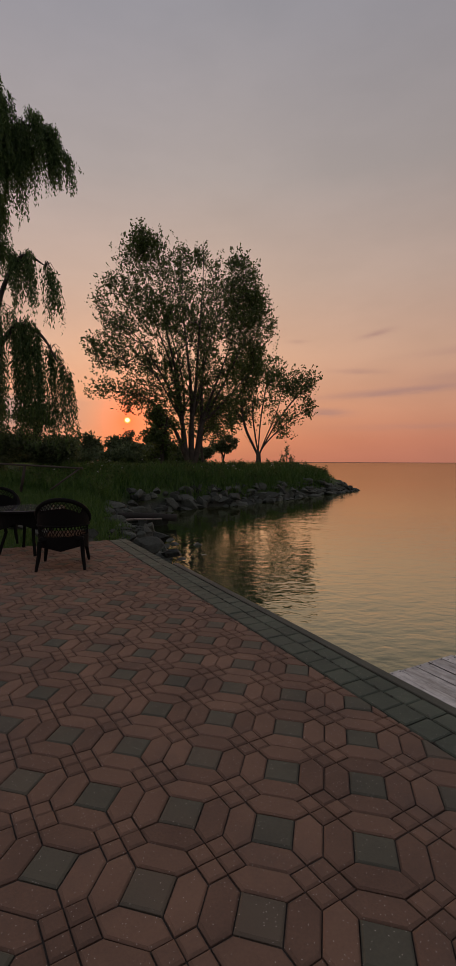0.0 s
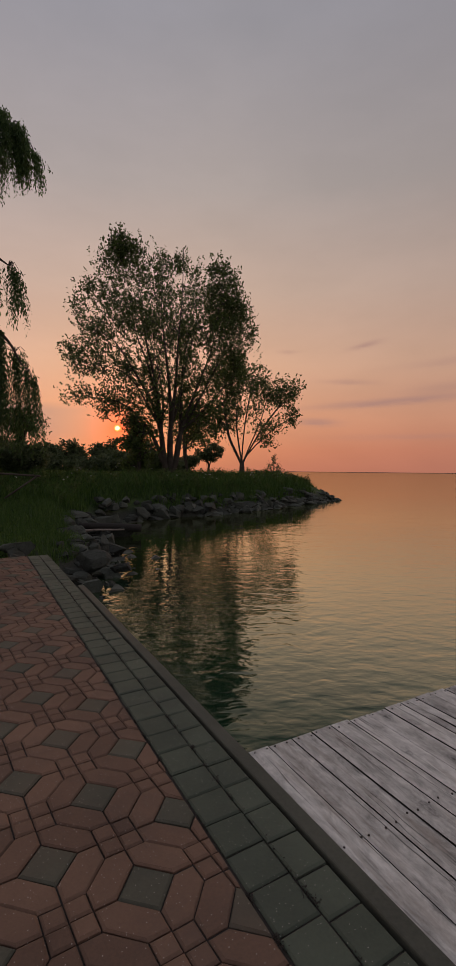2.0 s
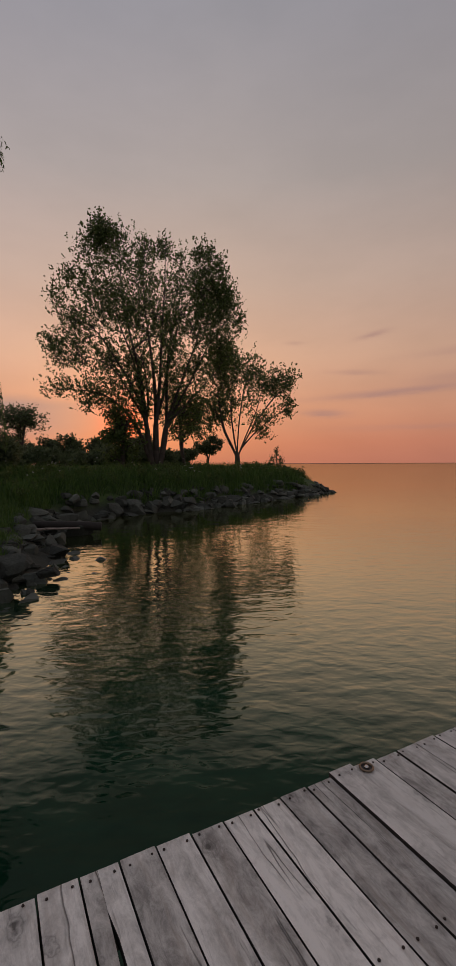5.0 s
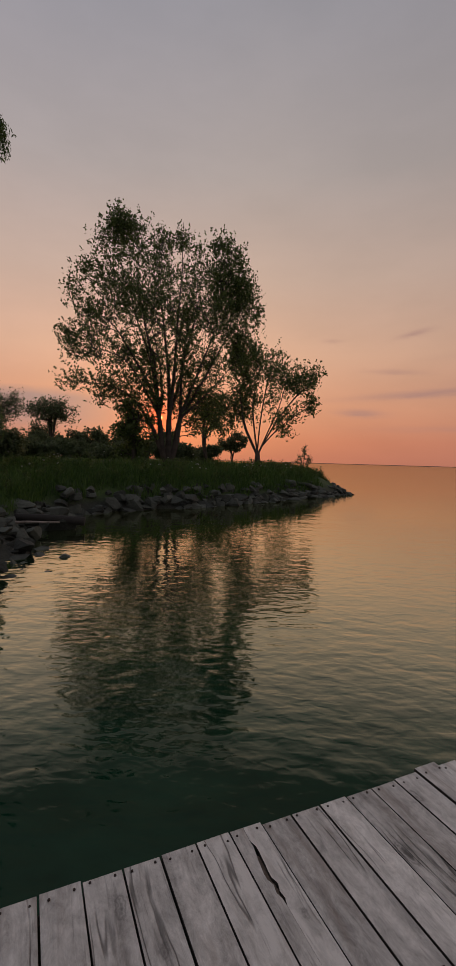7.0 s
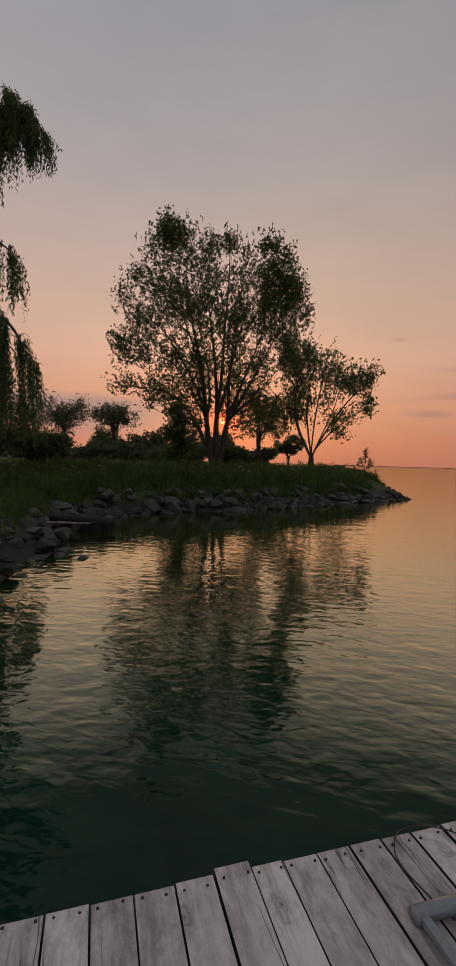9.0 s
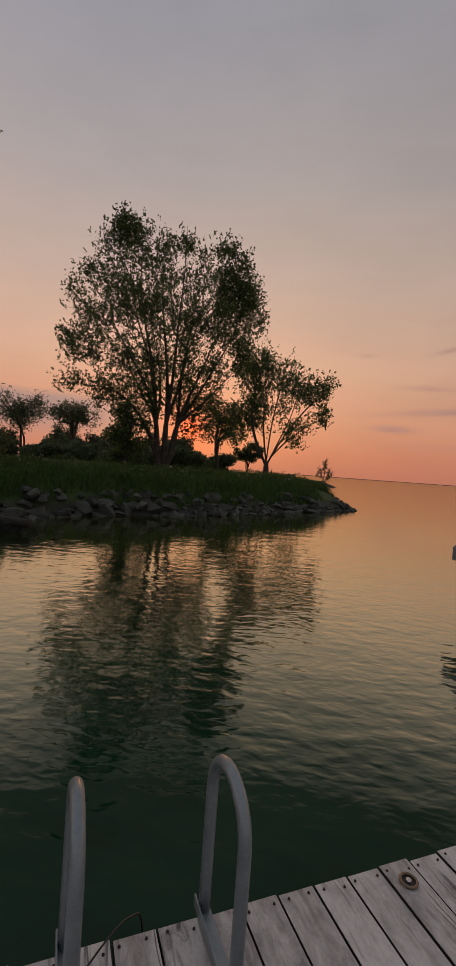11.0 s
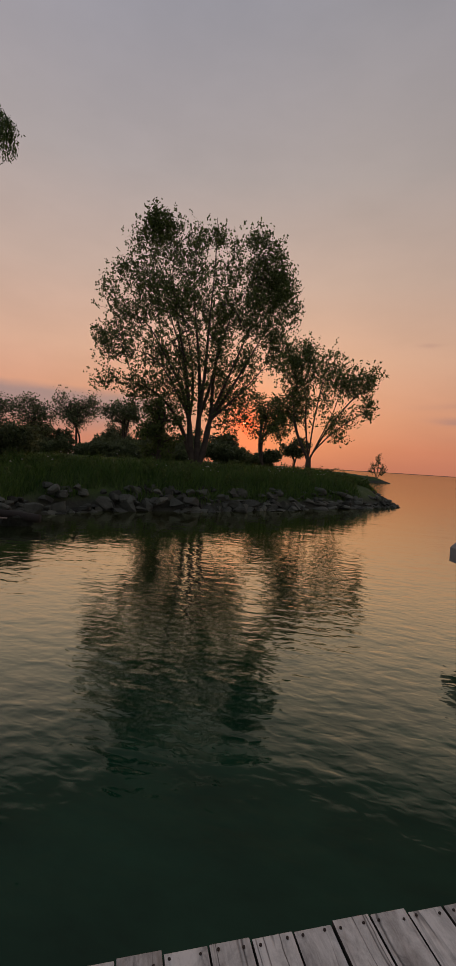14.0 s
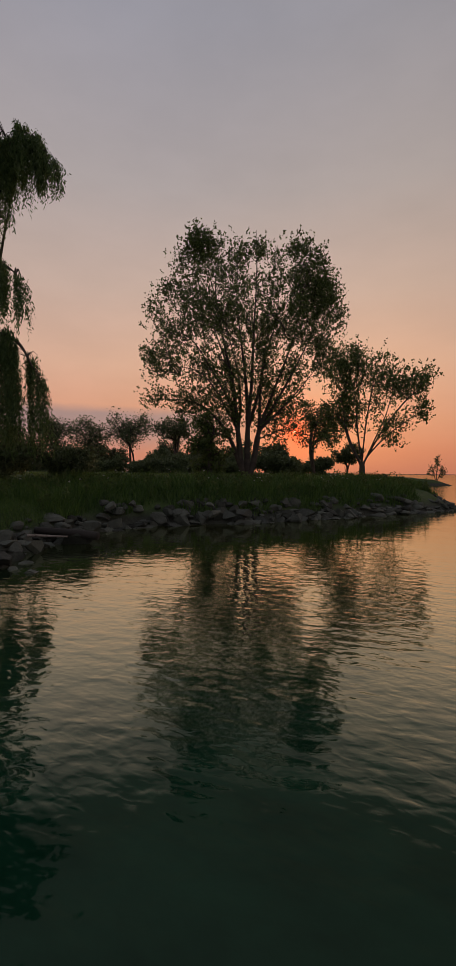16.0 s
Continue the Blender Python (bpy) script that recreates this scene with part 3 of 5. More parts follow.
    # two courses of grey edge pavers
    for course, (oa, ob) in enumerate(((inner + 0.012, inner + 0.187), (inner + 0.193, -0.118))):
        s = s0 + 0.02 + course * 0.08
        while s < s1 - 0.05:
            ln = rnd.uniform(0.165, 0.185)
            e = min(s + ln, s1 - 0.01)
            lay("edge_paver", M_EDGE, [world(s + 0.004, oa), world(s + 0.004, ob), world(e - 0.003, ob), world(e - 0.003, oa)])
            s += ln
    return patio, near, rest


PATIO, PATIO_NEAR, PATIO_REST = build_patio()


# ---- dock ----
def dock_point(s, a, z=0.0):
    """s metres along the dock, a metres from its lake edge inwards."""
    p = CORNER + EDGE * s - ACROSS * a
    return Vector((p.x, p.y, z))


DOCK_Z = -0.03
BOARD = 0.1455
# where the joints between boards lie along the dock: board number, metres
JOINT_AT = ((0, -0.003), (1, 0.130), (2, 0.288), (5, 0.715), (7, 1.020), (13, 1.888), (20, 2.891), (28, 4.059), (32, 4.645), (33, 4.789), (34, 4.918), (38, 5.494), (48, 6.985), (55, 8.018), (59, 8.600), (98, 14.27))


def joint(k):
    return float(np.interp(k, [q[0] for q in JOINT_AT], [q[1] for q in JOINT_AT]))


DOCK_TURN = Matrix.Rotation(radians(27.3), 4, "Z")


def build_dock():
    rnd = random.Random(11)
    dock = tagged(empty("dock", Matrix.Translation(dock_point(0, 0, DOCK_Z)), "", ""), "weathered grey plank dock along the seawall", "dock")
    count, width = 98, 4.2
    base = dock.matrix_world.inverted()
    cracked = {8: (0.17, 1.25, 0.021, 0.45), 25: (0.07, 0.36, 0.015, 0.43)}
    raised = {16: 1.0, 32: 1.0, 39: 0.3, 59: 0.3}
    for k in range(count):
        gap = rnd.uniform(0.004, 0.010)
        wdt = joint(k + 1) - joint(k) - gap
        # most boards farther along take a darker copy of the plank colour
        plank = M_DOCK if k < 14 or k % 5 == 3 and k < 40 else M_DOCK_DARK
        poke = rnd.uniform(-0.007, 0.007) + 0.022 * raised.get(k, 0.0)
        length = width + poke
        lift = rnd.uniform(-0.003, 0.003) + 0.012 * raised.get(k, 0.0)
        if k in cracked:
            a0, a1, cw, mid = cracked[k]
            steps = [a0 + (a1 - a0) * q / 10 for q in range(11)]
            wob = [rnd.uniform(-0.006, 0.006) for _ in steps]
            rows = [(0.0, wdt * mid, wdt * mid)]
            rows += [(a, wdt * mid + w - cw * math.sin(math.pi * q / 10) ** 0.6, wdt * mid + w + 0.3 * cw * math.sin(math.pi * q / 10) ** 0.6) for q, (a, w) in enumerate(zip(steps, wob))]
            rows += [(length, wdt * mid, wdt * mid)]
            verts, faces = [], []
            for strip in ([(a, 0.0, xl) for a, xl, xr in rows], [(a, xr + 0.0008, wdt) for a, xl, xr in rows]):
                b = len(verts)
                for a, x0, x1 in strip:
                    verts += [(x0, poke - a, 0), (x1, poke - a, 0), (x1, poke - a, -0.036), (x0, poke - a, -0.036)]
                for q in range(len(strip) - 1):
                    i = b + q * 4
                    faces += [(i + e, i + (e + 1) % 4, i + 4 + (e + 1) % 4, i + 4 + e) for e in range(4)]
                faces += [(b, b + 1, b + 2, b + 3), (b + 4 * len(strip) - 4, b + 4 * len(strip) - 3, b + 4 * len(strip) - 2, b + 4 * len(strip) - 1)]
            ob = solid("board", verts, faces, plank, dock)
            bm = bmesh.new()
            bm.from_mesh(ob.data)
            bmesh.ops.recalc_face_normals(bm, faces=bm.faces)
            bm.to_mesh(ob.data)
            bm.free()
        else:
            bm = box_bm((wdt, length, 0.036), (wdt / 2, poke - length / 2, -0.018), 0.003)
            ob = part("board", bm, plank, dock)
        # board and crack sides near black: grime, plus the gaps' shade painted in
        ob.data.materials.append(M_GRIME_SHADE)
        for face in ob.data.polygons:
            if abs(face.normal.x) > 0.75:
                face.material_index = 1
        at = dock_point(joint(k) + gap / 2, 0, DOCK_Z + lift)
        tip = Matrix.Rotation(rnd.uniform(-0.006, 0.006), 4, "Y")
        ob.matrix_basis = base @ Matrix.Translation(at) @ DOCK_TURN @ tip
    # torn brown wood left in the crack of one board
    sliver = part("splinter", box_bm((0.03, 0.22, 0.008), (0, 0, 0), 0.002), M_TORN, dock, "torn brown wood in a crack")
    sliver.matrix_basis = base @ Matrix.Translation(dock_point(joint(25) + 0.055, 0.235, DOCK_Z - 0.016)) @ DOCK_TURN
    # fixings: two screws at the lake end of each board, one mesh for all of them
    head = bmesh.new()
    bmesh.ops.create_cone(head, cap_ends=True, segments=8, radius1=0.0054, radius2=0.0045, depth=0.004)
    tmp = bpy.data.meshes.new("screw")
    head.to_mesh(tmp)
    head.free()
    tmp.materials.append(M_SCREW)
    for k in range(75):
        for e in (0.026, 0.116):
            for row in (0.027, 0.705):
                ob = new("screw", tmp)
                ob.parent = dock
                p = dock_point(joint(k) + e + rnd.uniform(-0.008, 0.008), row + rnd.uniform(-0.01, 0.01), DOCK_Z + 0.003 + 0.012 * raised.get(k, 0.0))
                ob.matrix_basis = base @ Matrix.Translation(p)
    for a in (0.05, 1.2, 2.4, 3.6):
        bm = box_bm((count * BOARD - 0.05, 0.045, 0.22), (count * BOARD / 2, 0, 0), 0.004)
        ob = part("joist", bm, M_JOIST, dock)
        ob.matrix_basis = base @ Matrix.Translation(dock_point(0.03, a, DOCK_Z - 0.155)) @ Matrix.Rotation(radians(26.4), 4, "Z")
    for s in (0.8, 3.6, 6.4, 9.2, 12.0):
        for a in (0.18, 3.4):
            bm = tube_bm([(0, 0, -2.9), (0, 0, -0.27)], 0.11, 12)
            ob = part("pile", bm, M_JOIST, dock)
            ob.matrix_basis = base @ Matrix.Translation(dock_point(s, a, DOCK_Z))
    return dock


build_dock()


def arc(c, u, v, r, a0, a1, steps):
    return [Vector(c) + Vector(u) * (r * math.cos(a0 + (a1 - a0) * k / steps)) + Vector(v) * (r * math.sin(a0 + (a1 - a0) * k / steps)) for k in range(steps + 1)]


def build_ladder():
    """Swim ladder folded up on the boards, with two hoops to hold on to."""
    e3, a3 = Vector((EDGE.x, EDGE.y, 0)), Vector((ACROSS.x, ACROSS.y, 0))
    foot = Vector((6.57, 6.235, DOCK_Z))
    ladder = empty("swim_ladder", Matrix.Translation(foot), "folded aluminium swim ladder lying on the dock boards", "ladder")
    inv = ladder.matrix_world.inverted()

    def local(ob):
        ob.matrix_basis = inv
        return ob

    for k in (0.0, 0.46):
        outer = foot + e3 * k + Vector((0, 0, 0.03))
        inner_leg = outer - a3 * 0.29
        r = 0.145
        top = 0.43
        mid = (outer + inner_leg) / 2 + Vector((0, 0, top))
        pts = [outer - Vector((0, 0, 0.02))]
        pts += [outer + Vector((0, 0, q)) for q in (0.1, 0.25)]
        pts += arc(mid, a3, (0, 0, 1), r, 0, math.pi, 12)
        pts += [inner_leg + Vector((0, 0, q)) for q in (0.25, 0.1, -0.02)]
        local(part("hoop", tube_bm(pts, 0.021, 12), M_ALU, ladder, smooth=True))
        bm = box_bm((0.045, 0.36, 0.012), tuple((outer + inner_leg) / 2 + Vector((0, 0, -0.022))), 0.002, Matrix.Rotation(radians(27.3), 3, "Z"))
        box_bm((0.006, 0.36, 0.04), tuple((outer + inner_leg) / 2 - e3 * 0.024 + Vector((0, 0, -0.008))), 0.001, Matrix.Rotation(radians(27.3), 3, "Z"), bm)
        local(part("bracket", bm, M_ALU, ladder))
    start = Vector((6.10, 5.62, DOCK_Z + 0.032))
    end = start + e3 * 1.25
    for back in (0.0, 0.42):
        pts = [start - a3 * back + (end - start) * q / 6 for q in range(7)]
        local(part("side_rail", tube_bm(pts, 0.027, 14), M_ALU, ladder, smooth=True))
    for k in range(5):
        c = start + e3 * (0.03 + 0.295 * k) - a3 * 0.21
        bm = box_bm((0.034, 0.40, 0.026), tuple(c + Vector((0, 0, 0.0))), 0.004, Matrix.Rotation(radians(27.3), 3, "Z"))
        local(part("rung", bm, M_ALU, ladder))
    return ladder


build_ladder()


def smooth_line(points, steps=8):
    """A Catmull-Rom line through points."""
    p = [Vector(q) for q in points]
    p = [p[0] * 2 - p[1]] + p + [p[-1] * 2 - p[-2]]
    out = []
    for i in range(1, len(p) - 2):
        for k in range(steps):
            t = k / steps
            out.append(0.5 * (2 * p[i] + (p[i + 1] - p[i - 1]) * t + (2 * p[i - 1] - 5 * p[i] + 4 * p[i + 1] - p[i + 2]) * t * t + (3 * p[i] - p[i - 1] - 3 * p[i + 1] + p[i + 2]) * t ** 3))
    return out + [p[-2]]


def build_cable():
    z = DOCK_Z + 0.014
    pts = [(6.28, 5.62, z), (6.18, 5.72, z), (6.09, 5.86, z), (6.11, 5.99, z), (6.20, 6.05, z), (6.31, 6.06, z), (6.44, 6.02, z), (6.55, 6.02, z), (6.64, 6.13, z), (6.70, 6.26, z + 0.02), (6.74, 6.36, z), (6.77, 6.42, -0.10), (6.78, 6.44, -0.5), (6.78, 6.45, -1.6)]
    ob = part("cable", tube_bm(smooth_line(pts), 0.0032, 6), M_CABLE, None, smooth=True)
    return tagged(ob, "thin black cable lying loose on the dock boards", "cable")


build_cable()


def build_ring(x, y):
    ring = empty("mooring_ring", Matrix.Translation((x, y, DOCK_Z + 0.004)), "rusty recessed mooring ring set in a dock board", "ring", "mooring rings")
    bm = tube_bm([(0.031 * math.cos(a), 0.031 * math.sin(a), 0.007) for a in (k * math.tau / 24 for k in range(24))], 0.0055, 8, closed=True)
    part("ring", bm, M_RUST, ring, smooth=True)
    bm = bmesh.new()
    bmesh.ops.create_cone(bm, cap_ends=True, segments=24, radius1=0.029, radius2=0.027, depth=0.006, matrix=Matrix.Translation((0, 0, 0.002)))
    part("cup", bm, M_STEEL, ring)
    bm = bmesh.new()
    bmesh.ops.create_uvsphere(bm, u_segments=14, v_segments=8, radius=0.012, matrix=Matrix.Translation((0, 0, 0.008)) @ Matrix.Diagonal((1, 1, 0.7, 1)))
    part("bolt_head", bm, M_CHROME, ring, "shiny domed bolt head", True)
    return ring


build_ring(3.515, 4.662)
build_ring(7.742, 6.704)


def build_lift():
    """Motor housing of a boat lift on its steel post in the water."""
    lift = empty("boat_lift", Matrix.Translation((11.44, 15.1, WATER_Z)), "grey boat lift housing on a dark steel post in water", "boat lift")
    inv = lift.matrix_world.inverted()
    part("post", tube_bm([(0.16, -0.05, -1.8), (0, 0, 1.22)], 0.095, 16), M_STEEL, lift, smooth=True)
    # gabled housing: width along its first axis, length along the second
    m = Matrix(((0.966, -0.26, 0, 11.46), (0.26, 0.966, 0, 14.98), (0, 0, 1, -0.2), (0, 0, 0, 1)))
    w, l, eave, ridge = 0.72, 1.05, 0.29, 0.66
    v = [(0, 0, 0), (w, 0, 0), (w, l, 0), (0, l, 0), (0, 0, eave), (w, 0, eave), (w, l, eave), (0, l, eave), (w / 2, 0.05, ridge), (w / 2, l - 0.05, ridge)]
    f = [(0, 3, 2, 1), (0, 1, 5, 8, 4), (1, 2, 6, 5), (2, 3, 7, 9, 6), (3, 0, 4, 7), (5, 6, 9, 8), (7, 4, 8, 9)]
    bm = bmesh.new()
    vs = [bm.verts.new(p) for p in v]
    for face in f:
        bm.faces.new([vs[i] for i in face])
    bmesh.ops.bevel(bm, geom=bm.edges[:], offset=0.010, segments=2, affect="EDGES", profile=0.5)
    housing = part("housing", bm, M_BOX, lift)
    housing.matrix_basis = inv @ m
    for k in range(2):
        ob = part("seam", box_bm((0.006, l - 0.06, 0.008), (w * (0.02 + 0.96 * k), l / 2, eave - 0.01), 0.001), M_STEEL, housing)
    ob = part("beam", tube_bm([(11.3, 15.12, -0.27), (13.9, 14.45, -0.28)], 0.05, 8), M_ALU, lift, "pale metal beam")
    ob.matrix_basis = inv
    bm = box_bm((0.34, 0.2, 0.16), (0.24, -0.06, 0.06), 0.02)
    box_bm((0.12, 0.16, 0.2), (0.14, -0.06, 0.15), 0.02, bm=bm)
    ob = part("motor", bm, M_STEEL, lift, "black winch motor under the gable")
    ob.matrix_basis = inv @ m
    bm = tube_bm([(0.02, 0.3, -0.02), (0.32, 0.05, -0.02)], 0.06, 10)
    ob = part("drum", bm, M_STEEL, lift)
    ob.matrix_basis = inv @ m
    return lift


build_lift()


# ---- rocks ----
def rock_mesh(seed, fine=3):
    rnd = random.Random(seed)
    bm = bmesh.new()
    bmesh.ops.create_icosphere(bm, subdivisions=fine, radius=1.0)
    cuts = [(Vector((rnd.gauss(0, 1), rnd.gauss(0, 1), rnd.gauss(0, 0.8))).normalized(), rnd.uniform(0.32, 0.72)) for _ in range(11)]
    off = Vector((seed * 7.3, seed * 1.7, 0))
    for v in bm.verts:
        p = v.co.copy()
        p *= 1 + 0.22 * noise.noise(p * 1.3 + off)
        for nrm, d in cuts:
            q = p.dot(nrm)
            if q > d:
                p -= nrm * (q - d) * 0.97
        p *= 1 + 0.07 * noise.noise(p * 3.5 + off) + 0.04 * noise.noise(p * 9.0 + off)
        v.co = p
    me = bpy.data.meshes.new("rock")
    bm.to_mesh(me)
    bm.free()
    me.materials.append(M_ROCK)
    return me


ROCKS = [rock_mesh(s) for s in range(10)]
COARSE = []
for s in range(6):
    rough_rock = rock_mesh(s + 20, 2)
    COARSE.append((np.array([tuple(v.co) for v in rough_rock.vertices]), np.array([tuple(p.vertices) for p in rough_rock.polygons])))
    bpy.data.meshes.remove(rough_rock)
RUBBLE = []


def put_rock(rnd, x, y, size, z=None, flat=0.5, sink=0.25, label="dark rough boulder among the shore rocks"):
    sx, sy, sz = size * rnd.uniform(0.75, 1.25), size * rnd.uniform(0.7, 1.1), size * flat * rnd.uniform(0.8, 1.2)
    if z is None:
        z = max(float(ground_z(np.array([x]), np.array([y]))[0]), WATER_Z - 0.1) + sz * (1 - 2 * sink) * 0.6
    m = Matrix.Translation((x, y, z)) @ Euler((rnd.uniform(-0.25, 0.25), rnd.uniform(-0.25, 0.25), rnd.uniform(0, 6.28))).to_matrix().to_4x4() @ Matrix.Diagonal((sx, sy, sz, 1))
    if y > 37.5 and x < 12.5:
        RUBBLE.append((m, rnd.randrange(len(COARSE))))
        return None
    ob = new("rock", ROCKS[rnd.randrange(len(ROCKS))])
    ob.matrix_world = m
    return tagged(ob, label, "rock", "shore rocks")


def build_rocks():
    rnd = random.Random(21)
    pts = SHORE[:15]
    for i in range(len(pts) - 1):
        a, b = Vector(pts[i]), Vector(pts[i + 1])
        n_out = Vector((-(b - a).y, (b - a).x)).normalized()
        ln = (b - a).length
        far_bank = i > 4
        m = max(1, int(ln * (4.6 if far_bank else 6.0)))
        for k in range(m):
            d = rnd.uniform(-0.3, 1.55) if far_bank else rnd.uniform(-0.2, 1.9)
            p = a + (b - a) * ((k + rnd.random()) / m) + n_out * d
            if far_bank:
                put_rock(rnd, p.x, p.y, rnd.uniform(0.25, 0.55) * (1.5 if rnd.random() < 0.25 else 1), flat=rnd.uniform(0.35, 0.65), label="grey broken boulder on the rocky bank")
            else:
                put_rock(rnd, p.x, p.y, rnd.uniform(0.2, 0.5) * (1.5 if rnd.random() < 0.2 else 1), flat=rnd.uniform(0.22, 0.5))
    # large worn boulders set close together along the bank
    for i in range(5, 12):
        a, b = Vector(pts[i]), Vector(pts[i + 1])
        n_out = Vector((-(b - a).y, (b - a).x)).normalized()
        for near_d, far_d, low, high, gap in ((0.1, 0.7, 0.50, 0.82, 1.05), (0.75, 1.4, 0.38, 0.66, 0.95)):
            for k in range(max(1, int((b - a).length / gap))):
                p = a + (b - a) * ((k + rnd.uniform(0.2, 0.8)) * gap / (b - a).length) + n_out * rnd.uniform(near_d, far_d)
                put_rock(rnd, p.x, p.y, rnd.uniform(low, high), flat=rnd.uniform(0.42, 0.62), sink=0.3, label="large worn grey boulder on the rocky bank")
    # flat slabs along the waterline
    for i in range(4, len(pts) - 1):
        a, b = Vector(pts[i]), Vector(pts[i + 1])
        n_out = Vector((-(b - a).y, (b - a).x)).normalized()
        for k in range(int((b - a).length * 1.8)):
            p = a + (b - a) * rnd.random() + n_out * rnd.uniform(0.0, 0.9)
            put_rock(rnd, p.x, p.y, rnd.uniform(0.4, 0.75), flat=rnd.uniform(0.2, 0.34), label="broad flat dark slab at the waterline")
    # a jumble of smaller stones below the patio's end
    for _ in range(46):
        x = rnd.uniform(-3.2, -1.2)
        put_rock(rnd, x, rnd.uniform(10.2, 15.2), rnd.uniform(0.16, 0.38), flat=rnd.uniform(0.4, 0.75))
    # larger boulders beside the patio's end
    for x, y, size, z in ((-2.1, 12.9, 0.6, -0.9), (-1.75, 11.95, 0.40, -1.28), (-2.7, 11.3, 0.36, -0.75), (-2.9, 10.3, 0.30, -0.30), (-2.3, 10.4, 0.3, -0.7), (-3.5, 10.2, 0.28, -0.18), (-1.45, 13.6, 0.42, -1.2), (-4.1, 10.6, 0.28, -0.1), (-3.2, 10.9, 0.34, -0.35), (-2.4, 11.0, 0.3, -1.05),
                          (-4.8, 11.0, 0.25, -0.05), (-0.85, 16.1, 0.30, -1.40), (-0.6, 14.4, 0.26, -1.45), (-2.9, 18.4, 0.55, -1.15), (-2.2, 16.3, 0.5, -1.15), (-2.9, 17.6, 0.5, -1.1), (-3.5, 12.0, 0.45, -0.4), (-3.0, 20.9, 0.8, -1.2), (-4.6, 25.3, 0.5, -0.25), (-3.7, 25.9, 0.42, -0.15), (-0.4, 28.7, 0.6, -0.75), (0.8, 30.2, 0.7, -0.8), (-0.5, 28.6, 0.34, -0.30), (-5.07, 25.3, 0.42, -0.12), (-4.4, 25.6, 0.5, -0.5)):
        put_rock(rnd, x, y, size, z, flat=0.3 if z < -1.3 else 0.5)


build_rocks()


def build_rubble():
    """The stones of the farther bank, too many to count."""
    verts, faces, k = [], [], 0
    for m, pick in RUBBLE:
        v, f = COARSE[pick]
        a = np.array(m)
        verts.append(v @ a[:3, :3].T + a[:3, 3])
        faces.append(f + k)
        k += len(v)
    tagged(mesh_fast("bank_rubble", np.concatenate(verts), np.concatenate(faces), M_ROCK, None), "dark broken stones along the far bank", "rocks", kind="stuff")


def build_driftwood():
    bm = tube_bm(smooth_line([(-4.3, 19.1, -0.95), (-3.7, 19.35, -0.93), (-3.1, 19.5, -0.94), (-2.6, 19.7, -0.95)], 5), [0.055 - 0.0016 * k for k in range(16)], 8)
    tagged(part("driftwood_pole", bm, M_DRIFT, None, smooth=True), "thin pale driftwood pole lying on the shore rocks", "driftwood")
    bm = tube_bm(smooth_line([(-4.6, 20.2, -0.88), (-3.9, 20.45, -0.92), (-3.0, 20.7, -0.98), (-2.1, 20.86, -1.06)], 5), [0.13 + 0.003 * k for k in range(16)], 9)
    tagged(part("driftwood_log", bm, M_LOG, None, smooth=True), "dark waterlogged tree log at the water's edge", "log")


build_driftwood()


# ---- trees ----
def frustums(nodes, parents, radii, sides=5):
    verts, faces = [], []
    ring = [(math.cos(k * math.tau / sides), math.sin(k * math.tau / sides)) for k in range(sides)]
    for i, p in enumerate(parents):
        if p < 0:
            continue
        a, b = Vector(nodes[p]), Vector(nodes[i])
        d = b - a
        if d.length < 1e-5:
            continue
        s = d.orthogonal().normalized()
        o = d.normalized().cross(s)
        k0 = len(verts)
        ra, rb = min(radii[p], radii[i] * 1.25), radii[i]
        verts += [a + (s * c + o * t) * ra for c, t in ring] + [b + d.normalized() * rb * 0.3 + (s * c + o * t) * rb for c, t in ring]
        faces += [(k0 + k, k0 + (k + 1) % sides, k0 + sides + (k + 1) % sides, k0 + sides + k) for k in range(sides)]
    return verts, faces


def leaf_cloud(rng, centres, spread, per, size, aspect=0.6, droop=0.0):
    """Many small folded leaves scattered round centres."""
    c = np.repeat(np.asarray(centres), per, axis=0)
    m = len(c)
    c = c + np.clip(rng.normal(0, 1, (m, 3)), -1.5, 1.5) * np.asarray(spread)
    axis = rng.normal(0, 1, (m, 3))
    axis[:, 2] -= droop
    axis /= np.linalg.norm(axis, axis=1, keepdims=True)
    up = rng.normal(0, 1, (m, 3))
    side = np.cross(axis, up)
    side /= np.maximum(np.linalg.norm(side, axis=1, keepdims=True), 1e-6)
    nrm = np.cross(axis, side)
    ln = size * rng.uniform(0.6, 1.4, (m, 1))
    wd = ln * aspect * 0.5
    verts = np.stack([c, c + axis * ln * 0.5 + side * wd + nrm * wd * 0.3, c + axis * ln, c + axis * ln * 0.5 - side * wd + nrm * wd * 0.3], 1).reshape(-1, 3)
    k = np.arange(m)[:, None] * 4
    faces = np.concatenate([k + np.array([[0, 1, 2]]), k + np.array([[0, 2, 3]])], 1).reshape(-1, 3)
    return verts, faces


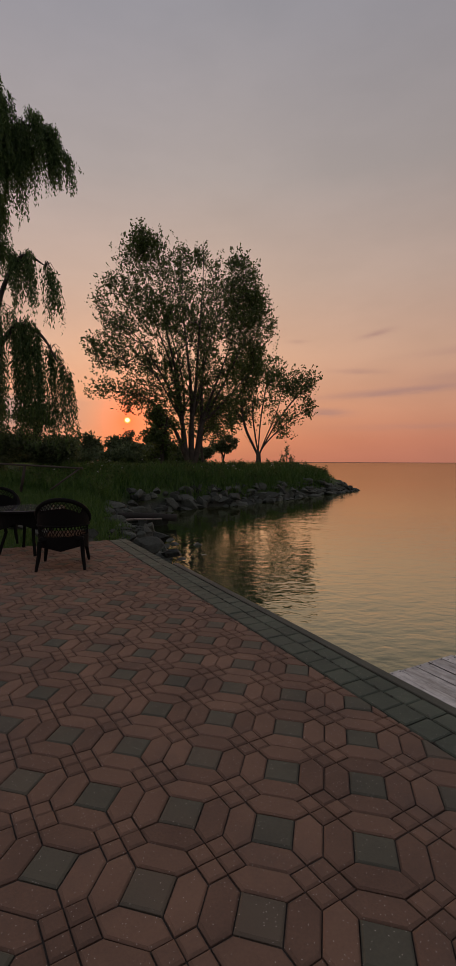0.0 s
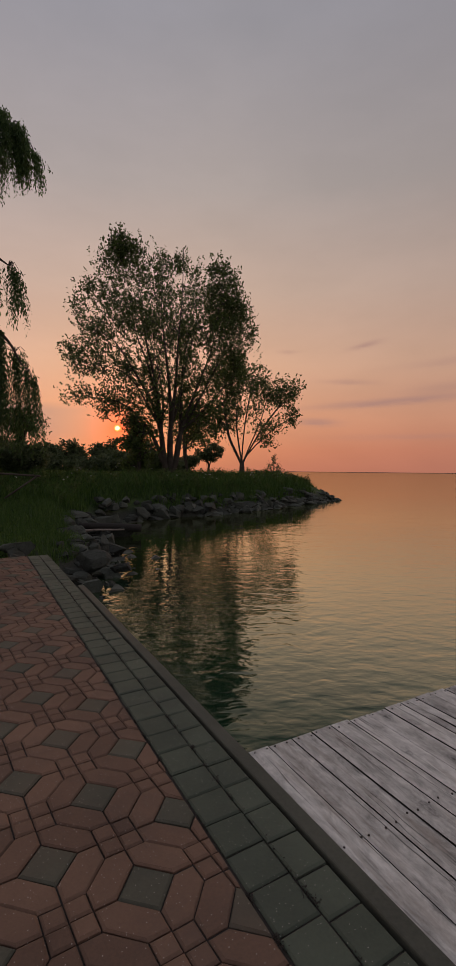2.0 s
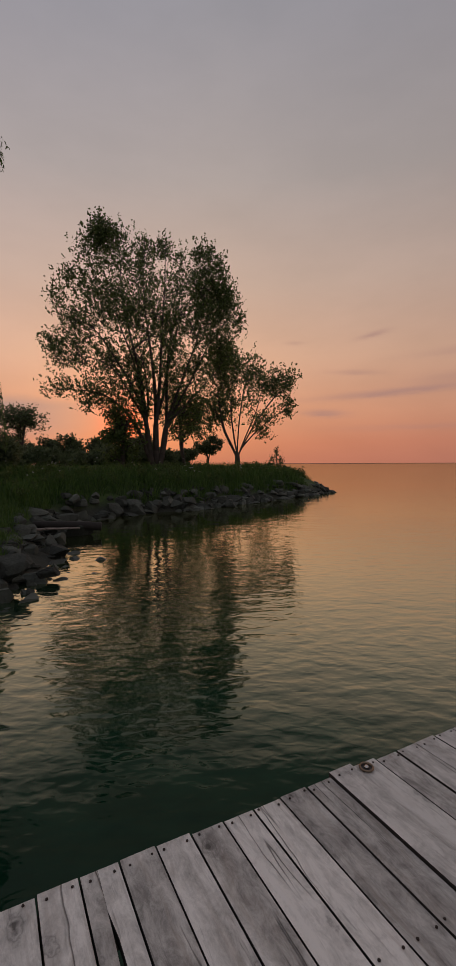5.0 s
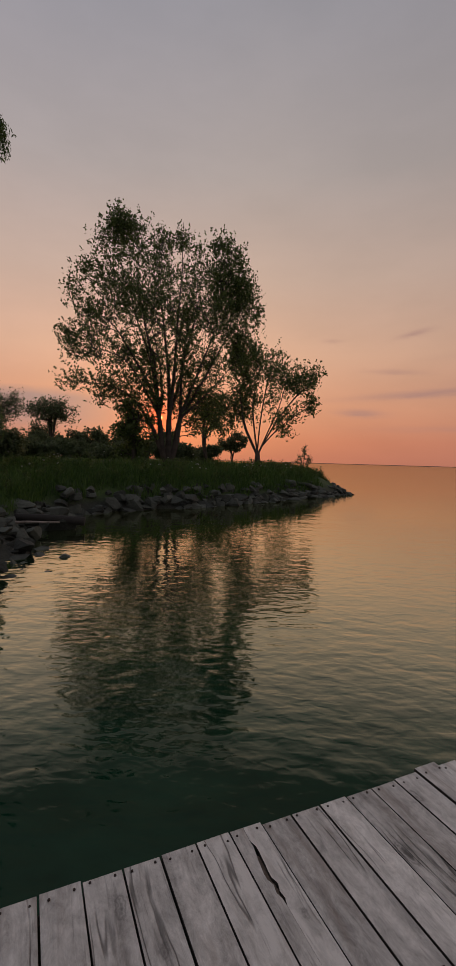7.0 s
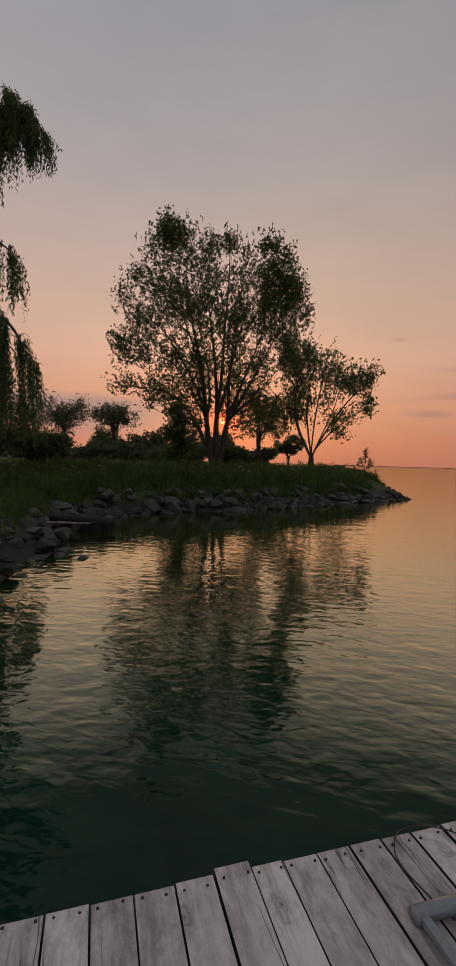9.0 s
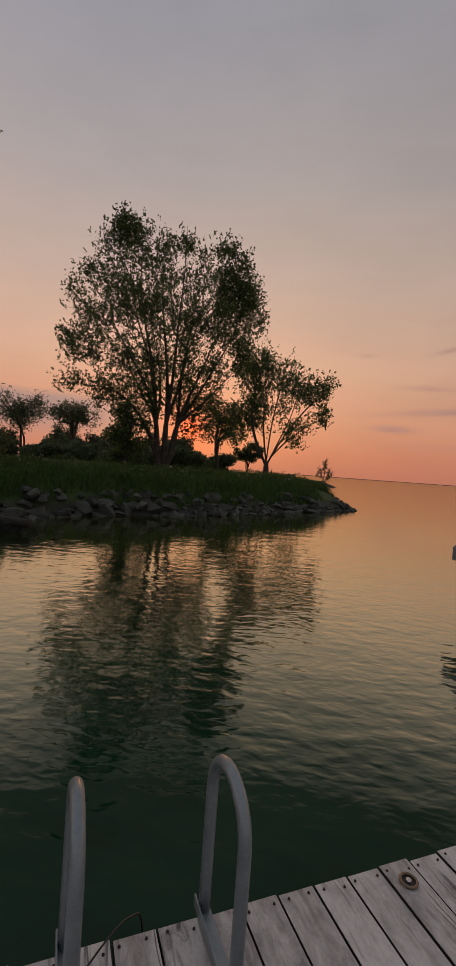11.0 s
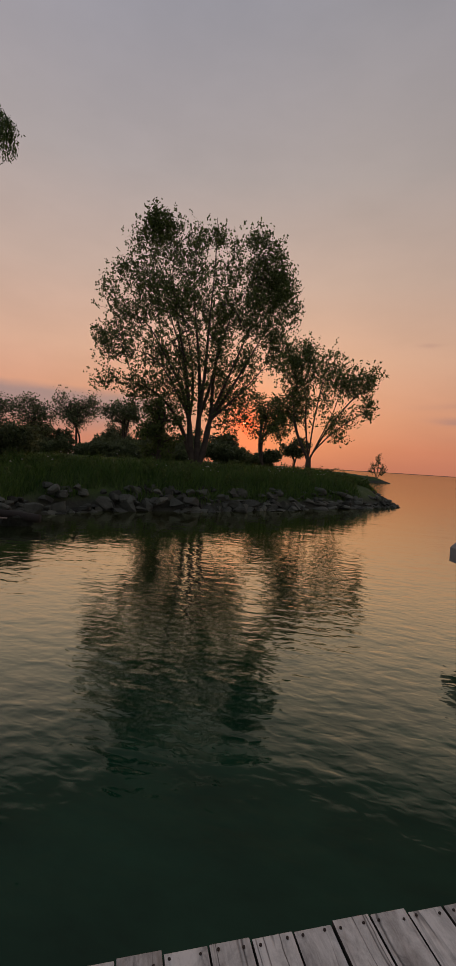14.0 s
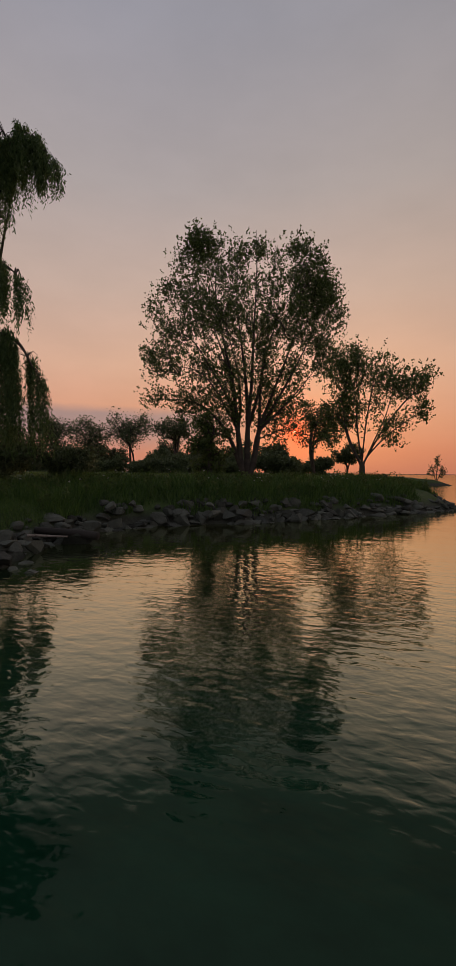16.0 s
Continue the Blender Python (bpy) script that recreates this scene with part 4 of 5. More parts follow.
def shoot_leaves(rng, ends, outward, per, size, length, aspect=0.7):
    """Leaves set along short shoots that point up and outwards from the twigs."""
    axis = outward * 0.7 + np.array([0.0, 0.0, 0.7]) + rng.normal(0, 0.38, ends.shape)
    axis /= np.linalg.norm(axis, axis=1, keepdims=True)
    reach = np.repeat(length * rng.uniform(0.5, 1.35, (len(ends), 1)), per, axis=0)
    along = np.repeat(axis, per, axis=0)
    m = len(along)
    c = np.repeat(ends, per, axis=0) + along * reach * (rng.uniform(0, 1, (m, 1)) - 0.45) + rng.normal(0, 0.25 * size, (m, 3))
    way = along * 0.55 + rng.normal(0, 0.62, (m, 3))
    way /= np.linalg.norm(way, axis=1, keepdims=True)
    side = np.cross(way, rng.normal(0, 1, (m, 3)))
    side /= np.maximum(np.linalg.norm(side, axis=1, keepdims=True), 1e-6)
    nrm = np.cross(way, side)
    ln = size * rng.uniform(0.6, 1.35, (m, 1))
    wd = ln * aspect * 0.5
    verts = np.stack([c, c + way * ln * 0.45 + side * wd + nrm * wd * 0.3, c + way * ln, c + way * ln * 0.45 - side * wd + nrm * wd * 0.3], 1).reshape(-1, 3)
    k = np.arange(m)[:, None] * 4
    faces = np.concatenate([k + np.array([[0, 1, 2]]), k + np.array([[0, 2, 3]])], 1).reshape(-1, 3)
    return verts, faces


def mesh_fast(name, verts, faces, mat, parent):
    """One mesh out of triangles held in arrays."""
    me = bpy.data.meshes.new(name)
    verts, faces = np.asarray(verts, dtype=np.float32), np.asarray(faces, dtype=np.int32)
    me.vertices.add(len(verts))
    me.vertices.foreach_set("co", verts.ravel())
    me.loops.add(faces.size)
    me.loops.foreach_set("vertex_index", faces.ravel())
    me.polygons.add(len(faces))
    me.polygons.foreach_set("loop_start", np.arange(0, faces.size, 3, dtype=np.int32))
    me.materials.append(mat)
    me.update(calc_edges=True)
    ob = new(name, me)
    if parent is not None:
        ob.parent = parent
    return ob


def in_blobs(rng, blobs, count):
    w = np.array([b[6] * (b[3] * b[4] * b[5]) ** 0.8 for b in blobs])
    pick = rng.choice(len(blobs), count, p=w / w.sum())
    v = rng.normal(0, 1, (count, 3))
    v /= np.linalg.norm(v, axis=1, keepdims=True)
    v *= rng.uniform(0, 1, (count, 1)) ** 0.42
    b = np.array([bl[:6] for bl in blobs])[pick]
    return b[:, :3] + v * b[:, 3:6]


def build_tree(name, base, stems, blobs, count, seed, label, per=26, leaf=0.17, spread=0.34, trunk=0.30, mat=None, bare=0.0, limb=0.015, group="", bunch=1, gather=0.5, bole=None, shoot=0.0, taper=None):
    """A tree: stems as lines of (x, y, z) above the base, a crown of clumps filled with twigs and leaves."""
    rng = np.random.default_rng(seed)
    tree = empty(name, Matrix.Translation(base), label, "tree", group)
    nodes, parents, share = [(0.0, 0.0, -0.3)], [-1], [0.0]
    for stem in stems:
        line = smooth_line([(0, 0, 0)] + list(stem), 5)
        prev = 0
        for q, p in enumerate(line):
            share.append(q / (len(line) - 1))
            nodes.append(tuple(p))
            parents.append(prev)
            prev = len(nodes) - 1
    stem_nodes = len(nodes)
    tips = in_blobs(rng, blobs, count)
    if bunch > 1:
        tips = tips[rng.integers(0, count // bunch, count)] + np.clip(rng.normal(0, gather, (count, 3)), -1.3 * gather, 1.3 * gather)
    d0 = np.min(np.linalg.norm(tips[:, None, :] - np.array(nodes)[None], axis=2), axis=1)
    tips = tips[np.argsort(d0)]
    arr = np.zeros((len(nodes) + count * 4, 3))
    arr[:len(nodes)] = nodes
    used = len(nodes)
    twig_ends = []
    for tip in tips:
        diff = tip - arr[1:used]
        dist = np.linalg.norm(diff, axis=1)
        cost = dist * (1.0 + 0.9 * np.clip(-diff[:, 2] / np.maximum(dist, 1e-6) + 0.25, 0, 2))
        j = int(np.argmin(cost)) + 1
        a = arr[j].copy()
        seg = 1 if dist[j - 1] < 0.5 else 3
        prev = j
        for q in range(1, seg + 1):
            t = q / seg
            p = a + (tip - a) * t
            p[2] += math.sin(t * math.pi) * 0.10 * dist[j - 1] * (1 if tip[2] >= a[2] else 0.6)
            p += rng.normal(0, 0.03 * dist[j - 1], 3) * (1 if q < seg else 0)
            arr[used] = p
            parents.append(prev)
            prev = used
            used += 1
        twig_ends.append(prev)
    load = np.ones(used)
    for i in range(used - 1, 0, -1):
        load[parents[i]] += load[i]
    radii = np.maximum(0.008, limb * load ** 0.5)
    radii = np.minimum(radii, trunk)
    if taper:
        radii[:stem_nodes] = [taper[0] * (1 - q) ** 1.6 + taper[1] * (1 - q) + 0.015 for q in share]
    v, f = frustums([tuple(p) for p in arr[:used]], parents[:used], radii.tolist(), 6)
    if bole:
        r, h = bole
        bv, bf = frustums([(0, 0, -0.4), (0.0, 0, 0.3), (0.02, 0, h * 0.6), (0.0, 0, h)], [-1, 0, 1, 2], [r * 1.5, r * 1.15, r, r * 0.8], 10)
        k0 = len(v)
        v, f = v + bv, f + [tuple(i + k0 for i in q) for q in bf]
    solid("trunk", v, f, M_BARK, tree, smooth=True)
    ends = arr[np.array(twig_ends)]
    if bare:
        ends = ends[rng.uniform(0, 1, len(ends)) > bare]
    if shoot:
        ends = np.concatenate([ends, ends + np.clip(rng.normal(0, 0.45, ends.shape), -0.6, 0.6) * (leaf / 0.18)])
        heart = np.array([0.0, 0.0, 0.4 * float(ends[:, 2].max())])
        away = (ends - heart) / np.linalg.norm(ends - heart, axis=1, keepdims=True)
        lv, lf = shoot_leaves(rng, ends, away, per, leaf, shoot)
    else:
        lv, lf = leaf_cloud(rng, ends, (spread, spread, spread * 0.8), per, leaf, 0.75)
    mesh_fast("crown", lv, lf, mat or M_LEAF, tree)
    return tree


def blob_list(base_px, scale, rows, seed, deep=0.75, turn=0.0):
    """Crown clumps: lateral and vertical places and radii on the tree's face, with a scatter in depth; turn: heading of that face."""
    rnd = random.Random(seed)
    out = []
    c, s = math.cos(turn), math.sin(turn)
    for cx, cz, rx, rz, w in rows:
        ry = max(rx, rz) * deep
        u, v = (cx - base_px[0]) * scale, rnd.uniform(-1, 1) * ry * 0.9 * scale
        out.append((u * c - v * s, u * s + v * c, (base_px[1] - cz) * scale, rx * scale, ry * scale * 1.25, rz * scale, w))
    return out


def build_big_tree():
    k, turn = 0.0289, radians(12.8)
    rows = [(226, 100, 54, 46, 1.35), (215, 60, 20, 16, 0.9), (288, 84, 22, 20, 0.6), (340, 116, 38, 30, 0.7), (398, 120, 34, 28, 0.7), (455, 152, 24, 28, 0.6), (512, 140, 40, 24, 1.1), (572, 158, 26, 30, 1.0), (552, 222, 76, 66, 0.92), (590, 272, 46, 54, 0.9), (520, 190, 40, 40, 0.6),
            (628, 335, 16, 36, 0.6), (128, 228, 26, 22, 1.1), (174, 146, 26, 30, 0.7), (250, 170, 62, 50, 0.5), (184, 236, 54, 48, 0.5), (102, 294, 20, 32, 0.6), (330, 208, 60, 50, 0.45), (440, 236, 54, 50, 0.45), (76, 412, 32, 32, 0.75), (150, 362, 60, 50, 0.55), (132, 460, 68, 32, 0.6),
            (60, 560, 20, 16, 0.7), (112, 545, 40, 28, 0.7), (190, 560, 56, 42, 0.75), (250, 322, 62, 54, 0.6), (335, 332, 62, 54, 0.6), (425, 342, 60, 58, 0.6), (510, 352, 54, 54, 0.65), (573, 392, 48, 46, 0.7), (245, 450, 62, 54, 0.65), (330, 462, 60, 50, 0.6), (425, 470, 58, 56, 0.6), (505, 470, 48, 46, 0.65), (586, 462, 28, 34, 0.7),
            (262, 580, 62, 54, 0.6), (330, 570, 54, 64, 0.55), (425, 575, 58, 64, 0.55), (490, 585, 50, 60, 0.6), (300, 670, 44, 34, 0.4), (450, 665, 44, 36, 0.35), (300, 400, 230, 190, 0.075), (400, 270, 200, 150, 0.055)]
    rows = [(cx, cz, rx, rz * (1.3 if 200 < cz < 610 and rz < 100 else 1.0), w * (0.85 if cz > 420 else 1.0)) for cx, cz, rx, rz, w in rows]
    blobs = blob_list((375, 785), k, rows, 5, 0.75, turn)
    left, mid, right = ((357, 745), (346, 650)), ((374, 730), (375, 640)), ((392, 740), (407, 650))
    lines = [(*left, (318, 560), (262, 460), (195, 365), (110, 330)), (*left, (330, 540), (306, 440), (262, 310), (228, 70)), (*left, (330, 510), (296, 360), (275, 230), (290, 90)), (*mid, (370, 520), (356, 400), (342, 280), (345, 110)), (*mid, (386, 520), (392, 380), (400, 240), (400, 110)),
             (*mid, (398, 560), (424, 430), (452, 320), (468, 150)), (*right, (434, 570), (468, 480), (512, 350), (540, 140)), (*right, (446, 580), (500, 480), (555, 360), (595, 190)), (*right, (455, 600), (520, 530), (592, 440)), ((352, 740), (306, 640), (215, 560), (60, 550)), (*left, (316, 590), (240, 480), (120, 450)), (*right, (412, 480), (440, 330), (520, 220)), (*left, (352, 560), (330, 420), (250, 180))]
    rnd = random.Random(6)
    stems = []
    for line in lines:
        lean, stem = rnd.uniform(-1, 1), []
        for px, py in line:
            u, z = (px - 375) * k, (785 - py) * k
            v = lean * 0.14 * max(0.0, z - 3.0)
            stem.append((u * math.cos(turn) - v * math.sin(turn), u * math.sin(turn) + v * math.cos(turn), z))
        stems.append(stem)
    return build_tree("maple_tree", (-3.0, 42.6, 1.0), stems, blobs, 4650, 3, "tall many-stemmed maple with an open leafy crown on the point", per=7, leaf=0.182, trunk=0.10, limb=0.0050, shoot=0.7, taper=(0.25, 0.10))


build_big_tree()


def build_small_tree():
    k = 0.0877
    rows = [(398, 598, 26, 34, 1.2), (440, 600, 28, 24, 1.1), (478, 628, 34, 20, 1.0), (504, 622, 12, 18, 1.0), (492, 660, 20, 14, 1.2), (420, 640, 40, 40, 0.45), (385, 650, 24, 44, 0.6), (458, 684, 26, 20, 0.6)]
    blobs = blob_list((421, 757), k, rows, 8)
    stems = [[(-0.05, 0, 1.7), (-0.8, 0.1, 3.4), (-1.9, 0.4, 6.0), (-2.6, 0.4, 10.5)], [(0.0, 0, 1.6), (0.05, 0.3, 3.6), (0.4, 0.5, 7.5), (1.2, 0.4, 12.5)], [(0.1, 0, 1.8), (0.9, -0.3, 3.6), (2.6, -0.5, 6.6), (5.0, -0.4, 9.8), (6.8, -0.4, 11.2)], [(-0.1, 0, 2.0), (-1.0, -0.4, 3.4), (-2.9, -0.6, 5.8)], [(0.1, 0, 1.9), (1.0, 0.4, 4.2), (2.6, 0.6, 8.0), (3.4, 0.5, 11.0)], [(0.1, 0, 2.1), (1.4, -0.5, 4.0), (3.4, -0.8, 6.0), (5.8, -0.8, 7.8)], [(0.0, 0, 2.0), (-0.4, 0.5, 4.4), (-0.8, 0.8, 8.0), (-0.6, 0.8, 11.6)]]
    return build_tree("maple_tree", (4.84, 64.5, 0.55), stems, blobs, 1250, 12, "smaller forked maple near the end of the point", per=6, leaf=0.28, trunk=0.20, limb=0.006, bunch=4, gather=0.4, bole=(0.36, 2.3), shoot=1.0)


build_small_tree()


def round_crown(h, w, seed, n=24, low=0.35):
    rnd = random.Random(seed)
    out = []
    for _ in range(n):
        a, r = rnd.uniform(0, 6.28), rnd.uniform(0.1, 0.78) * w / 2
        z = h * rnd.uniform(low + 0.10, 0.88)
        if low < 0.3:
            r *= min(1.0, 1.25 - 0.75 * z / h)
        s = w * rnd.uniform(0.13, 0.22)
        out.append((r * math.cos(a), r * math.sin(a), z, s, s, s * 0.75, 1.0))
    return out


def build_simple_tree(x, y, h, w, seed, label, name="tree", count=260, low=0.35, per=26, leaf=0.4, mat=None, trunk=0.25, group="background trees"):
    rnd = random.Random(seed)
    z = float(ground_z(np.array([x]), np.array([y]))[0]) - 0.1
    stems = [[(rnd.uniform(-0.2, 0.2) * w, rnd.uniform(-0.2, 0.2) * w, h * q) for q in (0.3, 0.75)] for _ in range(3)]
    stems = [[(a[0] * 0.35, a[1] * 0.35, a[2]), b] for a, b in stems]
    return build_tree(name, (x, y, z), stems, round_crown(h, w, seed, low=low), count, seed, label, per=per, leaf=leaf, spread=0.035 * w + 0.12, trunk=trunk, mat=mat or M_HAZELEAF, group=group, limb=0.016, bunch=5, gather=0.05 * w)


build_simple_tree(-3.6, 80.0, 13.0, 9.5, 31, "slender young tree behind the large maple", count=420, low=0.25, leaf=0.3, per=11, mat=M_LEAF)
build_simple_tree(-0.3, 98.0, 6.5, 6.0, 32, "small round tree far back on the point", count=160, leaf=0.35)
build_simple_tree(-5.4, 40.0, 5.6, 3.9, 33, "dense dark young maple beside the tall tree", count=340, low=0.05, per=11, leaf=0.22, mat=M_LEAF)
FAR_TREES = [(-61.5, 116.7, 17.0, 17, 0.40), (-73, 112, 15.0, 16, 0.12), (-74, 99.8, 15.0, 16, 0.12), (-48.2, 117, 16.5, 14, 0.48), (-92, 104, 15.0, 14, 0.1), (-108, 98, 15.0, 15, 0.1), (-36, 104, 6.5, 8, 0.1), (-29, 98, 6.0, 8, 0.1), (-21, 92, 6.0, 8, 0.1), (-80, 126, 9.0, 12, 0.1), (-54, 125, 9, 12, 0.1), (-13, 90, 6.5, 8, 0.1), (-130, 90, 15, 16, 0.1)]
for i, (fx, fy, fh, fw, lo) in enumerate(FAR_TREES):
    build_simple_tree(fx, fy, fh, fw, 50 + i, "round leafy tree far across the meadow", low=max(lo, 0.2), count=560, leaf=0.46, per=7)


def build_bush(x, y, h, w, seed, leaf=0.38, per=30):
    rnd = random.Random(seed)
    z = float(ground_z(np.array([x]), np.array([y]))[0]) - 0.1
    blobs = [(rnd.uniform(-0.3, 0.3) * w, rnd.uniform(-0.3, 0.3) * w, h * rnd.uniform(0.2, 0.72), w * 0.26, w * 0.26, h * 0.26, 1.0) for _ in range(7)]
    stems = [[(rnd.uniform(-0.2, 0.2) * w, rnd.uniform(-0.2, 0.2) * w, h * 0.5)] for _ in range(4)]
    ob = build_tree("bush", (x, y, z), stems, blobs, 110, seed, "dark dense bush in the hedge behind the meadow", per=per, leaf=leaf, spread=0.30, trunk=0.06, mat=M_HAZELEAF, group="hedge bushes")
    ob["category"] = "bush"
    return ob


for i, (wx, wy, wh, ww) in enumerate(((-13.4, 26.8, 2.6, 3.8), (-11.2, 29.8, 2.2, 3.4))):
    build_bush(wx, wy, wh, ww, 160 + i, 0.16, 90)
for i, (wx, wy, wh, ww) in enumerate(((-16.0, 67.0, 3.2, 7.0), (-11.5, 70.0, 3.4, 7.5), (-7.0, 72.0, 3.4, 7.0))):
    build_bush(wx, wy, wh, ww, 170 + i, 0.34, 44)
for i, (wx, wy, wh, ww) in enumerate(((-61.0, 111.0, 9.0, 9.0), (-67.0, 108.0, 7.0, 9.0), (-47.0, 110.0, 7.5, 7.0), (-41.5, 104.0, 6.0, 7.0))):
    build_bush(wx, wy, wh, ww, 180 + i, 0.42, 40)
RB = random.Random(77)
for i in range(26):
    bx = -78 + i * 2.95 + RB.uniform(-0.8, 0.8)
    build_bush(bx, 86 + RB.uniform(-3, 3) + 0.12 * abs(bx + 30), RB.uniform(2.8, 4.4) * (0.8 if bx < -38 else 1.0), RB.uniform(4.2, 6.0), 100 + i)


def build_thin_tree():
    blobs = [(-1.3, 0, 3.4, 1.0, 1, 1.8, 1), (0.2, 0, 5.6, 0.8, 1, 3.0, 1), (1.5, 0, 3.0, 1.0, 1, 1.6, 1)]
    stems = [[(-0.6, 0, 2.5), (-1.6, 0, 6.0)], [(0.1, 0, 3.0), (0.4, 0, 8.0)], [(0.8, 0, 2.2), (2.2, 0, 5.6)]]
    build_tree("thin_tree", (18.9, 139.0, -0.9), stems, blobs, 90, 61, "thin sparse tree on the far spit", per=7, leaf=0.34, spread=0.3, trunk=0.1, mat=M_HAZELEAF)


build_thin_tree()


def build_willow():
    rng = np.random.default_rng(9)
    base = Vector((-12.6, 24.6, 0.35))
    tree = empty("willow_tree", Matrix.Translation(base), "large weeping willow with long hanging branches", "tree")
    limbs = [[(0.3, -0.2, 11), (0.2, -0.5, 13.5), (0.9, -0.7, 15.6), (1.3, -0.3, 17.4), (2.5, 0.2, 18.5), (3.8, 0.7, 17.9)], [(0.8, -0.4, 8.2), (1.6, -0.8, 10.2), (2.6, -1.0, 11.4), (3.8, -1.2, 10.8)], [(-1.2, 0.6, 12), (-2.6, 1.0, 17.4), (-4.2, 1.0, 19.4)], [(0.4, 1.0, 13), (0.8, 1.8, 18.0)], [(0.1, -1.0, 13), (0.4, -1.6, 19.2)],
             [(-2.6, -0.4, 9.5), (-4.6, -0.6, 12.5)], [(0.9, -0.4, 6.8), (2.0, -0.5, 8.1), (3.2, -0.4, 7.6), (4.0, -0.2, 6.2)], [(-0.3, 0.0, 12.0), (-1.0, -0.3, 19.6)]]
    nodes, parents = [(0.0, 0.0, -0.4)], [-1]
    for p in smooth_line([(0, 0, 0), (0.1, 0.05, 2.4), (0.15, 0.0, 4.2), (0.3, 0.0, 5.6)], 4):
        nodes.append(tuple(p))
        parents.append(len(nodes) - 2)
    fork = len(nodes) - 1
    for limb in limbs:
        prev = fork
        for p in smooth_line([nodes[fork]] + limb, 6):
            nodes.append(tuple(p))
            parents.append(prev)
            prev = len(nodes) - 1
    load = np.ones(len(nodes))
    for i in range(len(nodes) - 1, 0, -1):
        load[parents[i]] += load[i]
    radii = np.minimum(0.55, 0.025 * load ** 0.58)
    # hanging strands start in clumps round the limbs: x, y, z, radii, weight, shortest and longest strand
    clumps = [(3.6, 0.6, 17.9, 1.0, 0.9, 0.7, 1.3, 0.6, 2.0), (2.2, 0.2, 18.4, 1.4, 1.3, 1.0, 2.6, 0.8, 2.8), (0.7, -1.2, 18.8, 1.6, 1.4, 1.0, 2.8, 0.8, 3.2), (-1.4, -0.6, 19.1, 1.9, 1.9, 1.0, 2.2, 1.0, 3.4), (0.9, -0.5, 17.0, 1.6, 1.2, 0.9, 1.7, 1.0, 3.4), (-4.2, 0.8, 18.6, 2.2, 2.2, 1.6, 1.4, 2.0, 5.0), (-2.3, -1.3, 15.6, 1.4, 1.4, 1.4, 0.9, 1.5, 4.0), (0.7, -0.6, 14.8, 0.8, 0.7, 1.1, 1.0, 0.8, 2.8),
              (3.9, -1.2, 10.5, 0.35, 0.5, 0.3, 0.26, 1.4, 2.8), (2.9, -1.0, 11.3, 0.4, 0.5, 0.3, 0.28, 1.2, 2.8), (2.0, -0.8, 11.2, 0.4, 0.5, 0.4, 0.28, 1.0, 2.6), (1.0, -0.4, 12.4, 0.6, 0.6, 0.6, 0.30, 0.8, 2.2), (0.4, -0.6, 11.0, 0.7, 0.6, 0.9, 0.5, 1.2, 3.4),
              (2.3, -0.6, 7.9, 0.9, 1.0, 0.5, 0.62, 3.2, 6.0), (3.3, -0.4, 7.0, 0.7, 0.9, 0.6, 0.48, 2.8, 5.4), (4.1, -0.2, 5.6, 0.4, 0.6, 0.6, 0.24, 2.0, 4.0), (1.0, -0.8, 8.6, 0.9, 1.0, 0.8, 0.6, 3.0, 6.4), (0.1, -1.0, 7.4, 1.1, 0.9, 1.2, 1.0, 3.0, 6.2),
              (-0.8, 0.0, 9.0, 1.7, 2.0, 2.0, 1.0, 3.0, 7.0), (-1.2, -0.4, 7.6, 1.8, 1.6, 1.4, 1.1, 3.0, 6.8), (-4.6, -0.6, 12.2, 2.0, 2.0, 1.4, 1.0, 3.0, 8.0), (-3.5, 0.5, 8.0, 1.5, 1.5, 1.5, 0.8, 3.0, 6.5), (2.1, -0.5, 8.4, 1.1, 0.5, 0.3, 0.34, 0.6, 2.2), (2.6, -1.0, 11.6, 1.0, 0.5, 0.25, 0.25, 0.5, 1.6)]
    total = sum(c[6] for c in clumps)
    lv, lf, tv, tf = [], [], [], []
    arr = np.array(nodes)
    offset = 0
    twigs_n, twigs_p = [], []
    for c in clumps:
        m = int(3280 * c[6] / total)
        v = rng.normal(0, 1, (m, 3))
        v /= np.linalg.norm(v, axis=1, keepdims=True)
        bunches = np.array(c[:3]) + v * (rng.uniform(0, 1, (m, 1)) ** 0.4) * np.array(c[3:6])
        starts = bunches[rng.integers(0, max(1, m // 9), m)] + rng.normal(0, 1, (m, 3)) * np.array([0.09, 0.09, 0.10])
        for s in starts:
            j = int(np.argmin(np.linalg.norm(arr[1:] - s, axis=1) + 0.5 * np.clip(arr[1:, 2] - s[2], 0, 9))) + 1
            if rng.uniform() < 0.25 and np.linalg.norm(arr[j] - s) < 2.4:
                b0 = len(twigs_n)
                mid = (arr[j] + s) / 2 + np.array([0, 0, 0.25])
                twigs_n += [tuple(arr[j]), tuple(mid), tuple(s)]
                twigs_p += [-1, b0, b0 + 1]
            ln = rng.uniform(c[7], c[8])
            ln = min(ln, s[2] - 0.6)
            k = max(8, int(ln / 0.068))
            t = np.linspace(0, 1, k)
            drift = rng.normal(0, 0.12, 2)
            out = s[:2] / max(1e-3, np.linalg.norm(s[:2])) * rng.uniform(0.1, 0.5)
